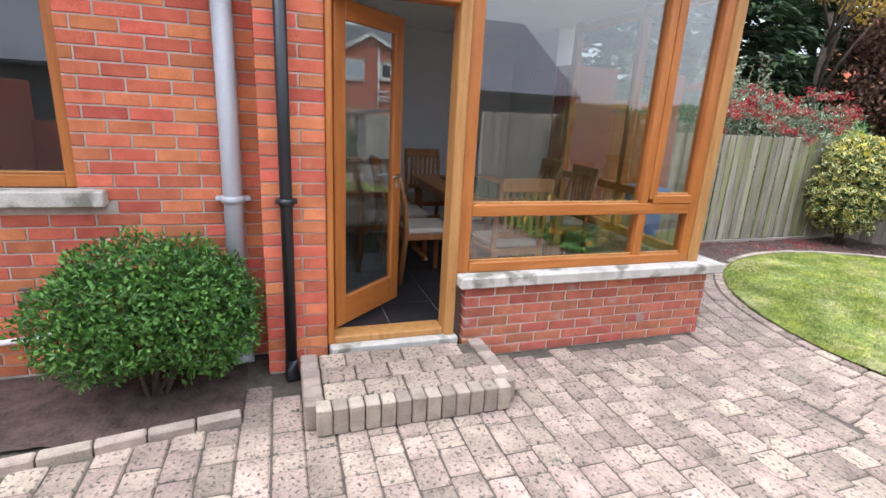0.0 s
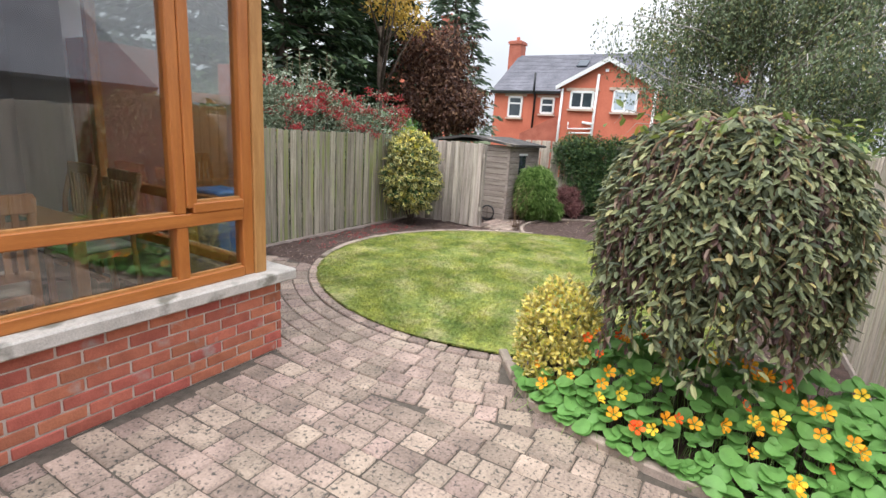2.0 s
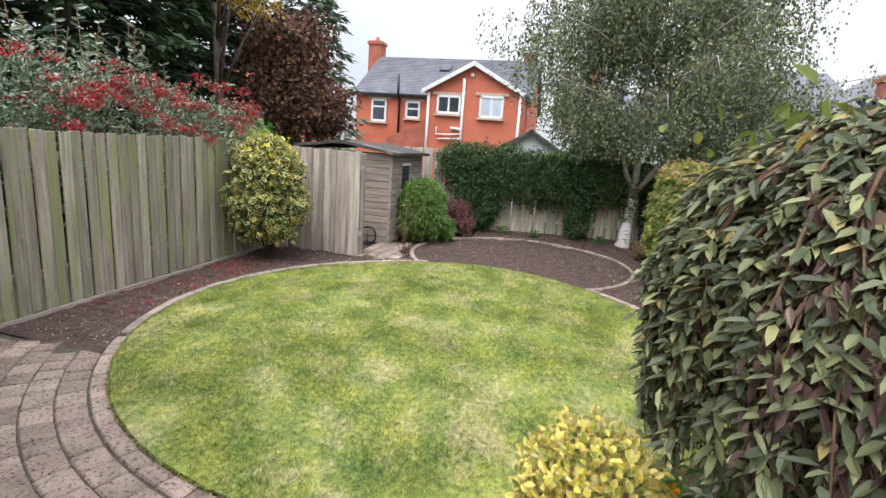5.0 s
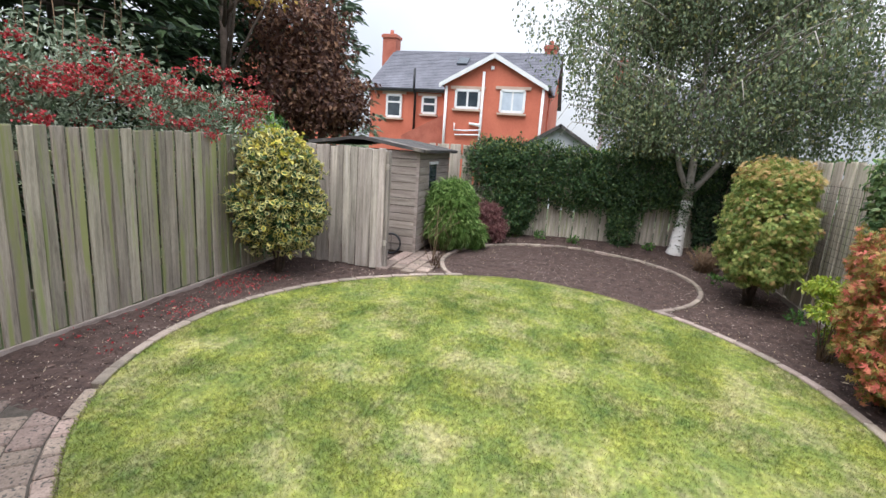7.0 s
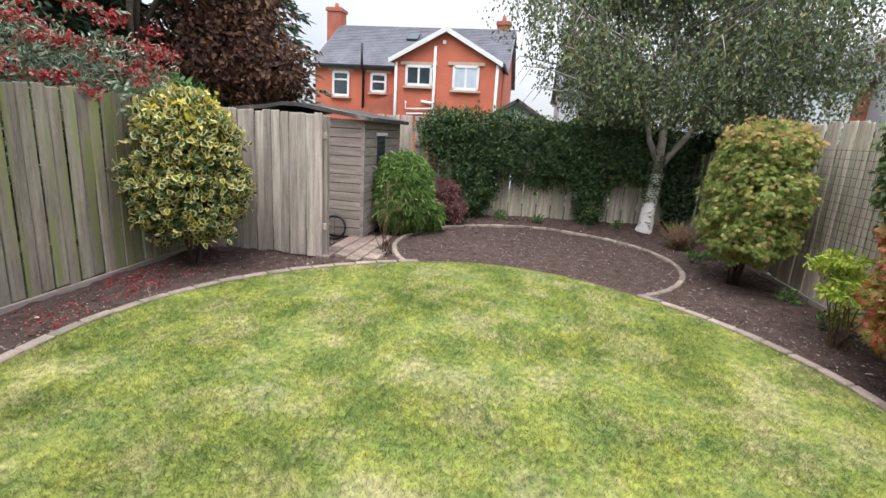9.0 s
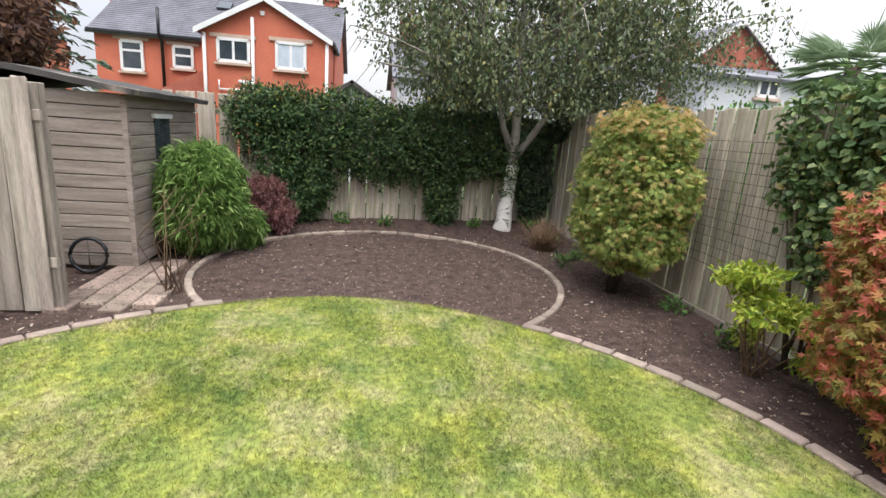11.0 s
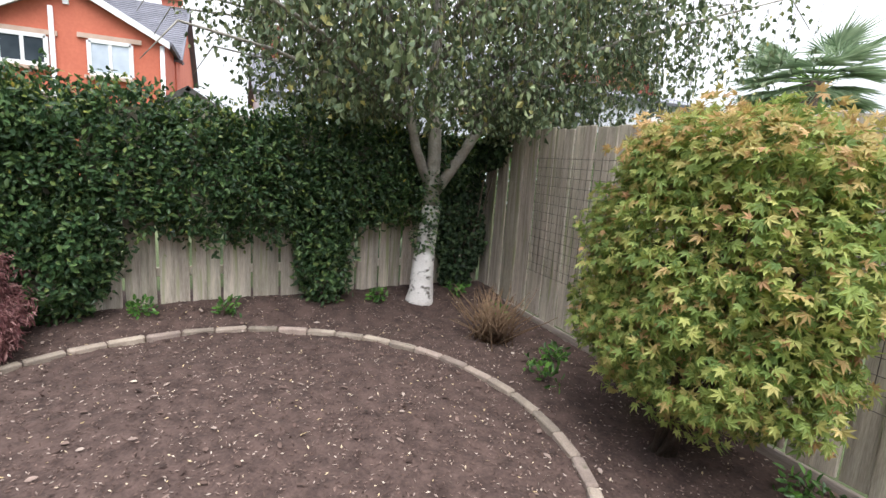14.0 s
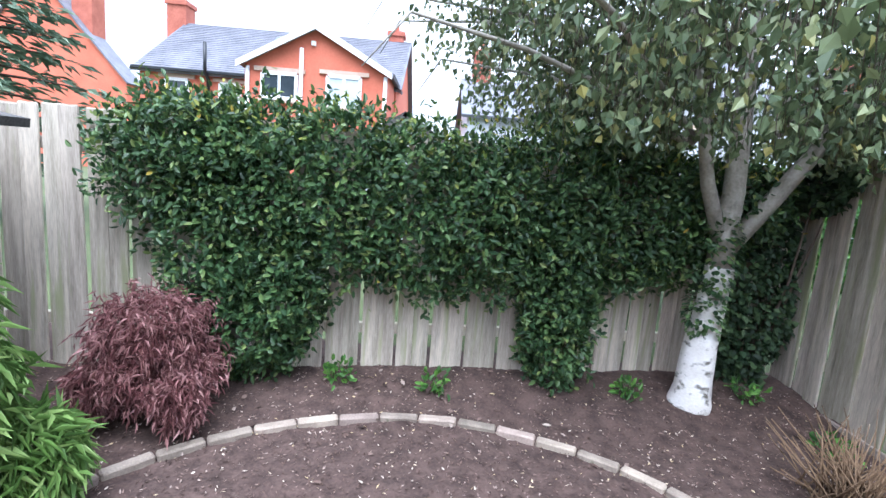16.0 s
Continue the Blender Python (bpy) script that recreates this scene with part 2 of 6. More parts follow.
M["plastic_grey"] = material("grey_plastic_pipe", (0.40, 0.42, 0.46), (0.50, 0.52, 0.56), 3, 0.45, 0.05, 60)
M["plastic_black"] = material("black_plastic_pipe", (0.008, 0.009, 0.012), (0.02, 0.022, 0.027), 3, 0.4, 0.05, 60)
M["plastic_white"] = material("white_plastic", (0.70, 0.70, 0.70), (0.82, 0.82, 0.82), 3, 0.5, 0.05, 60)
M["plastic_blue"] = material("blue_plastic", (0.02, 0.12, 0.34), (0.04, 0.19, 0.46), 3, 0.45, 0.05, 60)
M["steel"] = material("brushed_steel", (0.45, 0.45, 0.46), (0.62, 0.62, 0.63), 6, 0.3, 0.05, 90, metal=1.0)
M["wire"] = material("rusty_wire", (0.06, 0.05, 0.045), (0.14, 0.12, 0.10), 6, 0.7, 0.1, 90)
M["inner_wall"] = material("pale_grey_blue_paint", (0.62, 0.65, 0.69), (0.69, 0.72, 0.76), 2, 0.9, 0.05, 80)
M["white_paint"] = material("white_paint", (0.74, 0.74, 0.75), (0.83, 0.83, 0.84), 2, 0.7, 0.05, 60)
M["slate_tile"] = material("black_slate_floor_tile", (0.012, 0.013, 0.016), (0.035, 0.036, 0.042), 5, 0.4, 0.3, 60, spread=0.2, by="object")
M["grout"] = material("grey_grout", (0.16, 0.15, 0.14), (0.26, 0.25, 0.24), 10, 0.9, 0.2, 90)
M["rug"] = material("dark_green_rug", (0.012, 0.045, 0.035), (0.04, 0.10, 0.08), 5, 1.0, 0.5, 200)
M["chair_wood"] = material("warm_oak_furniture", (0.22, 0.085, 0.025), (0.38, 0.17, 0.06), 3, 0.45, 0.1, 50, stretch=(8, 8, 0.8))
M["cushion"] = material("cream_seat_fabric", (0.45, 0.40, 0.34), (0.58, 0.53, 0.46), 10, 0.95, 0.3, 200)
M["bark_birch"] = material("white_birch_bark", (0.66, 0.62, 0.58), (0.90, 0.87, 0.85), 6, 0.8, 0.6, 60, stain=((0.16, 0.145, 0.12), 13, 0.555), stretch=(1, 1, 1.6))
M["bark_limb"] = material("grey_birch_limb", (0.20, 0.18, 0.15), (0.46, 0.43, 0.38), 7, 0.85, 0.6, 60, stain=((0.05, 0.05, 0.04), 6, 0.6))
M["bark"] = material("brown_bark", (0.05, 0.036, 0.026), (0.14, 0.105, 0.08), 12, 0.95, 0.8, 80)
M["twig"] = material("brown_dry_twig", (0.10, 0.06, 0.035), (0.26, 0.17, 0.10), 12, 0.95, 0.4, 80)
M["render_red"] = material("orange_painted_brick", (0.47, 0.125, 0.074), (0.60, 0.180, 0.110), 1.2, 0.9, 0.2, 14)
M["roof_slate"] = material("grey_roof_slate", (0.10, 0.10, 0.12), (0.20, 0.20, 0.23), 1.6, 0.75, 0.4, 12)
M["wall_white"] = material("white_render", (0.48, 0.49, 0.53), (0.60, 0.61, 0.65), 1.0, 0.9, 0.1, 10)
M["wall_brick_far"] = material("red_brick_wall", (0.30, 0.085, 0.055), (0.48, 0.16, 0.11), 2.5, 0.9, 0.3, 20)
# coloured dark to dim the neighbour wall's reflection in the panes
M["wall_dark"] = material("dark_neighbour_wall", (0.035, 0.036, 0.034), (0.09, 0.088, 0.08), 3.0, 0.95, 0.4, 40)
M["stone_band"] = material("sandstone_lintel", (0.45, 0.32, 0.25), (0.58, 0.44, 0.36), 3, 0.9, 0.1, 20)
M["dark_window"] = material("dark_window_glass", (0.03, 0.04, 0.05), (0.07, 0.085, 0.10), 0.8, 0.05, 0.0, 3)
M["pale_window"] = material("pale_curtained_window", (0.42, 0.48, 0.56), (0.62, 0.68, 0.75), 1.5, 0.1, 0.0, 5)
M["cloth"] = material("cream_parasol_cloth", (0.62, 0.60, 0.55), (0.74, 0.72, 0.67), 4, 0.95, 0.1, 60)
M["chip"] = material("pale_wood_chip", (0.10, 0.065, 0.05), (0.30, 0.22, 0.17), 20, 0.95, 0.1, 80, spread=0.75, by="island")
M["glass"] = glass_material("window_glass", 0.14)
M["grass"] = turf_material("grass_blade", 1.0, True)
M["turf"] = turf_material("turf_base", 0.75, False)
M["lf_dark"] = leaf_material("dark_evergreen_leaf", [(0.0, (0.020, 0.048, 0.020)), (0.6, (0.058, 0.112, 0.040)), (0.90, (0.115, 0.185, 0.060)), (1.0, (0.20, 0.25, 0.08))], 0.4, 0.2)
M["lf_box"] = leaf_material("mid_green_leaf", [(0.0, (0.034, 0.088, 0.022)), (0.6, (0.081, 0.189, 0.034)), (1.0, (0.162, 0.324, 0.061))], 0.42, 0.2)
M["lf_willow"] = leaf_material("autumn_willow_leaf", [(0.0, (0.060, 0.076, 0.044)), (0.4, (0.135, 0.158, 0.082)), (0.75, (0.225, 0.245, 0.120)), (0.95, (0.34, 0.35, 0.17)), (1.0, (0.42, 0.33, 0.13))], 0.5, 0.25)
M["lf_withered"] = leaf_material("withered_purple_leaf", [(0.0, (0.075, 0.046, 0.044)), (0.6, (0.18, 0.115, 0.10)), (1.0, (0.34, 0.26, 0.19))], 0.6, 0.2)
M["lf_maple_top"] = leaf_material("bronze_tipped_maple_leaf", [(0.0, (0.30, 0.28, 0.08)), (0.5, (0.44, 0.34, 0.12)), (1.0, (0.54, 0.34, 0.16))], 0.55, 0.4)
M["lf_young"] = leaf_material("young_yellow_green_leaf", [(0.0, (0.10, 0.15, 0.03)), (0.7, (0.20, 0.25, 0.055)), (0.9, (0.30, 0.31, 0.07)), (1.0, (0.44, 0.32, 0.06))], 0.5, 0.3)
M["lf_ivy"] = leaf_material("dull_green_climber_leaf", [(0.0, (0.045, 0.090, 0.030)), (0.6, (0.12, 0.195, 0.065)), (0.93, (0.27, 0.33, 0.13)), (1.0, (0.42, 0.33, 0.12))], 0.5, 0.25)
M["lf_gold"] = leaf_material("gold_variegated_leaf", [(0.0, (0.12, 0.20, 0.03)), (0.3, (0.50, 0.46, 0.06)), (0.75, (0.78, 0.66, 0.14)), (1.0, (0.84, 0.76, 0.32))], 0.5, 0.25)
M["lf_holly"] = leaf_material("cream_edged_holly_leaf", [(0.0, (0.028, 0.066, 0.017)), (0.38, (0.061, 0.121, 0.024)), (0.52, (0.385, 0.363, 0.088)), (1.0, (0.660, 0.594, 0.286))], 0.35, 0.2)
M["lf_cream"] = leaf_material("cream_leaf_margin", [(0.0, (0.50, 0.47, 0.16)), (0.6, (0.74, 0.68, 0.34)), (1.0, (0.80, 0.64, 0.12))], 0.45, 0.2)
M["lf_bamboo"] = leaf_material("bright_green_strap_leaf", [(0.0, (0.08, 0.15, 0.035)), (0.6, (0.19, 0.32, 0.08)), (1.0, (0.40, 0.53, 0.19))], 0.5, 0.3)
M["lf_crimson"] = leaf_material("crimson_cut_leaf", [(0.0, (0.085, 0.032, 0.034)), (0.5, (0.22, 0.092, 0.092)), (1.0, (0.44, 0.25, 0.235))], 0.6, 0.25)
M["lf_maple"] = leaf_material("green_gold_maple_leaf", [(0.0, (0.145, 0.225, 0.062)), (0.45, (0.31, 0.39, 0.105)), (0.78, (0.48, 0.50, 0.16)), (0.92, (0.56, 0.44, 0.18)), (1.0, (0.54, 0.30, 0.16))], 0.55, 0.46)
M["lf_salmon"] = leaf_material("salmon_red_maple_leaf", [(0.0, (0.154, 0.165, 0.039)), (0.45, (0.374, 0.264, 0.066)), (0.7, (0.528, 0.187, 0.099)), (1.0, (0.660, 0.176, 0.143))], 0.55, 0.3)
M["lf_lime"] = leaf_material("lime_yellow_leaf", [(0.0, (0.16, 0.26, 0.03)), (0.6, (0.38, 0.46, 0.05)), (1.0, (0.60, 0.60, 0.12))], 0.5, 0.3)
M["lf_birch"] = leaf_material("birch_leaf", [(0.0, (0.067, 0.101, 0.050)), (0.6, (0.140, 0.185, 0.090)), (0.93, (0.246, 0.280, 0.134)), (1.0, (0.381, 0.347, 0.112))], 0.45, 0.22)
M["lf_conifer"] = leaf_material("dark_conifer_needle", [(0.0, (0.012, 0.026, 0.012)), (0.6, (0.035, 0.07, 0.028)), (1.0, (0.09, 0.14, 0.055))], 0.6, 0.12)
M["lf_cedar"] = leaf_material("blue_green_needle", [(0.0, (0.06, 0.10, 0.065)), (0.6, (0.13, 0.19, 0.12)), (1.0, (0.24, 0.30, 0.20))], 0.6, 0.15)
M["lf_palm"] = leaf_material("pale_palm_frond", [(0.0, (0.16, 0.24, 0.13)), (1.0, (0.36, 0.44, 0.28))], 0.5, 0.4)
M["lf_bronze"] = leaf_material("bronze_brown_leaf", [(0.0, (0.046, 0.021, 0.016)), (0.6, (0.124, 0.058, 0.039)), (1.0, (0.260, 0.143, 0.078))], 0.6, 0.25)
M["lf_yellow"] = leaf_material("yellow_autumn_leaf", [(0.0, (0.30, 0.19, 0.03)), (1.0, (0.60, 0.42, 0.08))], 0.6, 0.3)
M["lf_silver"] = leaf_material("silvery_green_leaf", [(0.0, (0.09, 0.13, 0.075)), (0.6, (0.20, 0.255, 0.16)), (1.0, (0.48, 0.54, 0.42))], 0.5, 0.2)
M["berry"] = leaf_material("scarlet_berry", [(0.0, (0.26, 0.014, 0.022)), (1.0, (0.52, 0.055, 0.062))], 0.35, 0.1)
M["lf_nast"] = leaf_material("nasturtium_leaf", [(0.0, (0.09, 0.25, 0.06)), (0.6, (0.18, 0.38, 0.10)), (1.0, (0.40, 0.55, 0.14))], 0.55, 0.35)
M["petal_orange"] = leaf_material("orange_petal", [(0.0, (0.85, 0.26, 0.01)), (1.0, (0.95, 0.48, 0.02))], 0.6, 0.3)
M["petal_yellow"] = leaf_material("yellow_petal", [(0.0, (0.90, 0.52, 0.02)), (1.0, (0.95, 0.68, 0.06))], 0.6, 0.3)
M["petal_red"] = leaf_material("red_petal", [(0.0, (0.80, 0.07, 0.01)), (1.0, (0.90, 0.18, 0.02))], 0.6, 0.3)
M["litter"] = leaf_material("bark_chip_and_leaf", [(0.0, (0.035, 0.020, 0.016)), (0.45, (0.11, 0.068, 0.055)), (0.75, (0.21, 0.145, 0.12)), (0.90, (0.34, 0.27, 0.23)), (0.95, (0.56, 0.48, 0.40)), (1.0, (0.55, 0.42, 0.22))], 0.85, 0.05)


# ---- building helpers ----
def make(name, verts, faces, mat, parent=None, label="", smooth=False):
    me = bpy.data.meshes.new(name)
    me.from_pydata([tuple(v) for v in verts], [], [tuple(f) for f in faces])
    if smooth:
        me.polygons.foreach_set("use_smooth", [True] * len(me.polygons))
    me.materials.append(mat)
    ob = new(name, me)
    if parent:
        ob.parent = parent
    if label:
        ob["label"] = label
    return ob


def part(name, bm, mat, parent=None, label="", smooth=False):
    me = bpy.data.meshes.new(name)
    bm.normal_update()
    bm.to_mesh(me)
    bm.free()
    if smooth:
        me.polygons.foreach_set("use_smooth", [True] * len(me.polygons))
    me.materials.append(mat)
    ob = new(name, me)
    if parent:
        ob.parent = parent
    if label:
        ob["label"] = label
    return ob


def share(name, me, m, parent=None):
    """One more object on a mesh that is already there."""
    ob = new(name, me)
    ob.matrix_basis = m
    if parent:
        ob.parent = parent
    return ob


def thing(name, label, category, group="", kind="", at=(0, 0, 0)):
    ob = new(name)
    ob.location = at
    return tagged(ob, label, category, group, kind)


def box(bm, x0, y0, z0, x1, y1, z1, bevel=0.0, m=None):
    r = bmesh.ops.create_cube(bm, size=1.0)
    vs = r["verts"]
    for v in vs:
        v.co = Vector((x0 + (v.co.x + 0.5) * (x1 - x0), y0 + (v.co.y + 0.5) * (y1 - y0), z0 + (v.co.z + 0.5) * (z1 - z0)))
    if bevel:
        es = list({e for v in vs for e in v.link_edges})
        r2 = bmesh.ops.bevel(bm, geom=es, offset=bevel, segments=1, affect="EDGES")
        vs = list({v for f in r2["faces"] for v in f.verts} | {v for v in vs if v.is_valid})
    if m is not None:
        for v in vs:
            v.co = m @ v.co
    return bm


def boxed(*a, **k):
    return box(bmesh.new(), *a, **k)


def tube_data(points, radii, sides=8):
    pts = [Vector(p) for p in points]
    verts, faces = [], []
    for i, p in enumerate(pts):
        d = (pts[min(i + 1, len(pts) - 1)] - pts[max(i - 1, 0)]).normalized()
        a = d.cross(Vector((0, 0, 1)) if abs(d.z) < 0.95 else Vector((1, 0, 0))).normalized()
        b = d.cross(a)
        for k in range(sides):
            t = 2 * math.pi * k / sides
            verts.append(p + (a * math.cos(t) + b * math.sin(t)) * radii[i])
    for i in range(len(pts) - 1):
        for k in range(sides):
            j = (k + 1) % sides
            faces.append((i * sides + k, i * sides + j, (i + 1) * sides + j, (i + 1) * sides + k))
    faces.append(tuple(range(sides - 1, -1, -1)))
    faces.append(tuple(range((len(pts) - 1) * sides, len(pts) * sides)))
    return verts, faces


def tubes(name, runs, mat, parent=None, label="", sides=7):
    verts, faces = [], []
    for points, radii in runs:
        v, f = tube_data(points, radii, sides)
        o = len(verts)
        verts += v
        faces += [tuple(i + o for i in q) for q in f]
    return make(name, verts, faces, mat, parent, label, smooth=True)


def unit(a):
    return a / np.maximum(np.linalg.norm(a, axis=-1, keepdims=True), 1e-9)


def leaves(name, P, D, N, L, W, mat, parent=None, shape="oval", fold=0.18, label="", curl=0.0):
    """One mesh of many leaves: base points, axes, normals, lengths and widths."""
    rng = np.random.RandomState(len(P) % 97 + 3)
    n = len(P)
    D = unit(D)
    S = unit(np.cross(D, N))
    N = unit(np.cross(S, D))
    L, W = np.broadcast_to(L, (n,)) * rng.uniform(0.7, 1.25, n), np.broadcast_to(W, (n,)) * rng.uniform(0.75, 1.2, n)
    L, W = L[:, None], W[:, None]
    if shape == "kite":
        V = np.stack([P, P + D * L * 0.45 + S * W * 0.5 + N * W * fold, P + D * L - N * L * curl, P + D * L * 0.45 - S * W * 0.5 + N * W * fold], 1)
        f = np.array([[0, 1, 2], [0, 2, 3]])
    elif shape == "blade":
        V = np.stack([P - S * W * 0.5, P + S * W * 0.5, P + D * L], 1)
        f = np.array([[0, 1, 2]])
    elif shape == "palm":
        vs = [P]
        fs = []
        for k, (a, s) in enumerate(((0, 1.0), (0.75, 0.85), (-0.75, 0.85), (1.6, 0.55), (-1.6, 0.55))):
            d = D * math.cos(a) + S * math.sin(a)
            sd = unit(np.cross(d, N))
            o = len(vs)
            vs += [P + d * L * s * 0.42 + sd * W * 0.13 * s, P + d * L * s - N * L * s * 0.18, P + d * L * s * 0.42 - sd * W * 0.13 * s]
            fs += [[0, o, o + 1], [0, o + 1, o + 2]]
        V = np.stack(vs, 1)
        f = np.array(fs)
    else:
        V = np.stack([P, P + D * L * 0.3 + S * W * 0.45 + N * W * fold, P + D * L * 0.7 + S * W * 0.4 + N * (W * fold - L * curl * 0.5), P + D * L - N * L * curl,
                      P + D * L * 0.7 - S * W * 0.4 + N * (W * fold - L * curl * 0.5), P + D * L * 0.3 - S * W * 0.45 + N * W * fold], 1)
        f = np.array([[0, 1, 2, 3], [0, 3, 4, 5]])
    k = V.shape[1]
    F = (f[None] + (np.arange(n) * k)[:, None, None]).reshape(-1, f.shape[1])
    me = bpy.data.meshes.new(name)
    me.from_pydata(V.reshape(-1, 3).tolist(), [], F.tolist())
    me.materials.append(mat)
    ob = new(name, me)
    if parent:
        ob.parent = parent
    if label:
        ob["label"] = label
    return ob


def lumpy(n, blobs, seed, inner=0.72, lump=0.16, freq=2.2):
    """Points and outward ways in the shells of lumpy ellipsoids (centre, radii)."""
    rng = np.random.RandomState(seed)
    w = np.array([b[1][0] * b[1][1] + b[1][0] * b[1][2] + b[1][1] * b[1][2] for b in blobs])
    pick = rng.choice(len(blobs), n, p=w / w.sum())
    C, R = np.array([b[0] for b in blobs], float)[pick], np.array([b[1] for b in blobs], float)[pick]
    U = unit(rng.normal(size=(n, 3)))
    bump = np.array([noise.noise(Vector(u * freq) + Vector((seed * 1.7, b * 3.1, 0))) for u, b in zip(U, pick)])
    r = rng.uniform(inner, 1.0, n) ** 0.6 * (1 + lump * bump * 2)
    P = C + U * R * r[:, None]
    keep = P[:, 2] > 0.02
    return P[keep], unit(U / R)[keep], rng


def shrub(name, label, category, blobs, count, L, W, mat, seed, stem=None, shape="oval", droop=0.0, up=0.3, group="", stems=7, lump=0.16, inner=0.66, curl=0.1, freq=2.2, wood="bark", margin=None, out=1.0, thick=0.014):
    """A bush: many stems from the ground and a crown of single leaves."""
    base = Vector(stem or (blobs[0][0][0], blobs[0][0][1], 0))
    t = thing(name, label, category, group, at=base)
    P, U, rng = lumpy(count, blobs, seed, inner, lump, freq)
    rand = rng.normal(size=P.shape)
    D = unit(U * 0.5 + rand * 0.55 + np.array([0, 0, up - droop]))
    N = unit(U * out + rand[:, ::-1] * 0.45 + np.array([0, 0, 0.4]))
    off = np.array(base)
    leaves("crown", P - off, D, N, L, W, mat, t, shape, curl=curl)
    if margin:
        S = unit(np.cross(D, N))
        Nn = unit(np.cross(S, D))
        leaves("leaf_margin", P - off - D * L * 0.06 - Nn * 0.005, D, N, L * 1.16, W * 1.36, margin, t, shape, curl=curl, label="cream leaf margins")
    for i in range(stems):
        c, r = blobs[i % len(blobs)]
        a = rng.uniform(0, 6.28)
        end = Vector(c) + Vector((r[0] * 0.65 * math.cos(a), r[1] * 0.65 * math.sin(a), r[2] * rng.uniform(-0.2, 0.7)))
        mid = base.lerp(end, 0.5) + Vector((rng.uniform(-0.06, 0.06), rng.uniform(-0.06, 0.06), 0.05))
        start = base + Vector((rng.uniform(-0.05, 0.05), rng.uniform(-0.05, 0.05), -0.03))
        tubes("stem", [([start - base, mid - base, end - base], [thick, thick * 0.7, 0.003])], M[wood], t)
    return t


# ---- ground and setting ----
LAWN, LAWN_R = (6.53, 2.13), 2.43
DISC, DISC_R = (10.0, 1.68), 1.64


def bed_edge(y):
    """The x at which the flower bed by the patio begins."""
    return float(np.interp(y, [-1.2, -0.3, 0.15, 0.5, 0.85, 1.1, 1.25], [3.42, 3.42, 3.46, 3.53, 3.66, 3.90, 4.2]))


def lawn_r(a):
    """The lawn's radius towards the angle a: a circle with a bulge into the disc of soil."""
    a = (a + math.pi) % (2 * math.pi) - math.pi
    return LAWN_R + 0.21 * math.exp(-((a + 0.05) / 0.5) ** 2)


def in_lawn(x, y, grow=0.0):
    return math.hypot(x - LAWN[0], y - LAWN[1]) < lawn_r(math.atan2(y - LAWN[1], x - LAWN[0])) + grow


def grid_sheet(name, x0, x1, y0, y1, step, height, mat, keep=None):
    nx, ny = int((x1 - x0) / step) + 1, int((y1 - y0) / step) + 1
    v = [(x0 + i * step, y0 + j * step, height(x0 + i * step, y0 + j * step)) for j in range(ny) for i in range(nx)]
    f = []
    for j in range(ny - 1):
        for i in range(nx - 1):
            if keep is None or keep(x0 + (i + 0.5) * step, y0 + (j + 0.5) * step):
                f.append((j * nx + i, j * nx + i + 1, (j + 1) * nx + i + 1, (j + 1) * nx + i))
    return make(name, v, f, mat, smooth=True)


ground = grid_sheet("ground", -300, 300, -300, 300, 30, lambda x, y: -0.09, M["land"])
tagged(ground, "dull green open ground beyond the gardens", "ground", kind="structure")


def bank(x):
    """The beds rise gently towards the rear fence."""
    u = min(1.0, max(0.0, (x - 11.5) / 0.9))
    return 0.10 * u * u * (3 - 2 * u)


def soil_height(x, y):
    h = 0.016 * noise.noise(Vector((x * 3.1, y * 3.1, 0))) + 0.012 * noise.noise(Vector((x * 11, y * 11, 2))) + 0.008 * noise.noise(Vector((x * 27, y * 27, 5)))
    return h - 0.005 + bank(x)


soil = grid_sheet("garden_soil", 3.35, 12.6, -1.0, 5.35, 0.035, soil_height, M["soil"],
                  lambda x, y: not in_lawn(x, y, -0.05) and not (y > 1.2 and x < 5.06) and not (x < bed_edge(y) + 0.03 and y < 1.3))
tagged(soil, "bare dark brown soil of the planting beds", "soil", kind="structure")
soil2 = grid_sheet("garden_soil", -3.0, -0.1, 2.34, 3.1, 0.035, lambda x, y: soil_height(x, y) + 0.01, M["soil"], lambda x, y: y > 2.40 + 0.16 * (x + 0.1))
tagged(soil2, "dark soil of the narrow bed under the house wall", "soil", kind="structure")

lv, lf = [(LAWN[0], LAWN[1], 0.02)], []
for ring_no in range(1, 13):
    for k in range(96):
        a = 2 * math.pi * k / 96
        r = lawn_r(a) * ring_no / 12
        x, y = LAWN[0] + r * math.cos(a), LAWN[1] + r * math.sin(a)
        lv.append((x, y, 0.018 + 0.012 * noise.noise(Vector((x * 2, y * 2, 9)))))
for k in range(96):
    lf.append((0, 1 + k, 1 + (k + 1) % 96))
    for ring_no in range(11):
        a, b = 1 + ring_no * 96, 1 + (ring_no + 1) * 96
        lf.append((a + k, b + k, b + (k + 1) % 96, a + (k + 1) % 96))
lawn = make("lawn", lv, lf, M["turf"], smooth=True)
tagged(lawn, "round mown lawn, bright green with dry straw patches", "lawn", kind="structure")

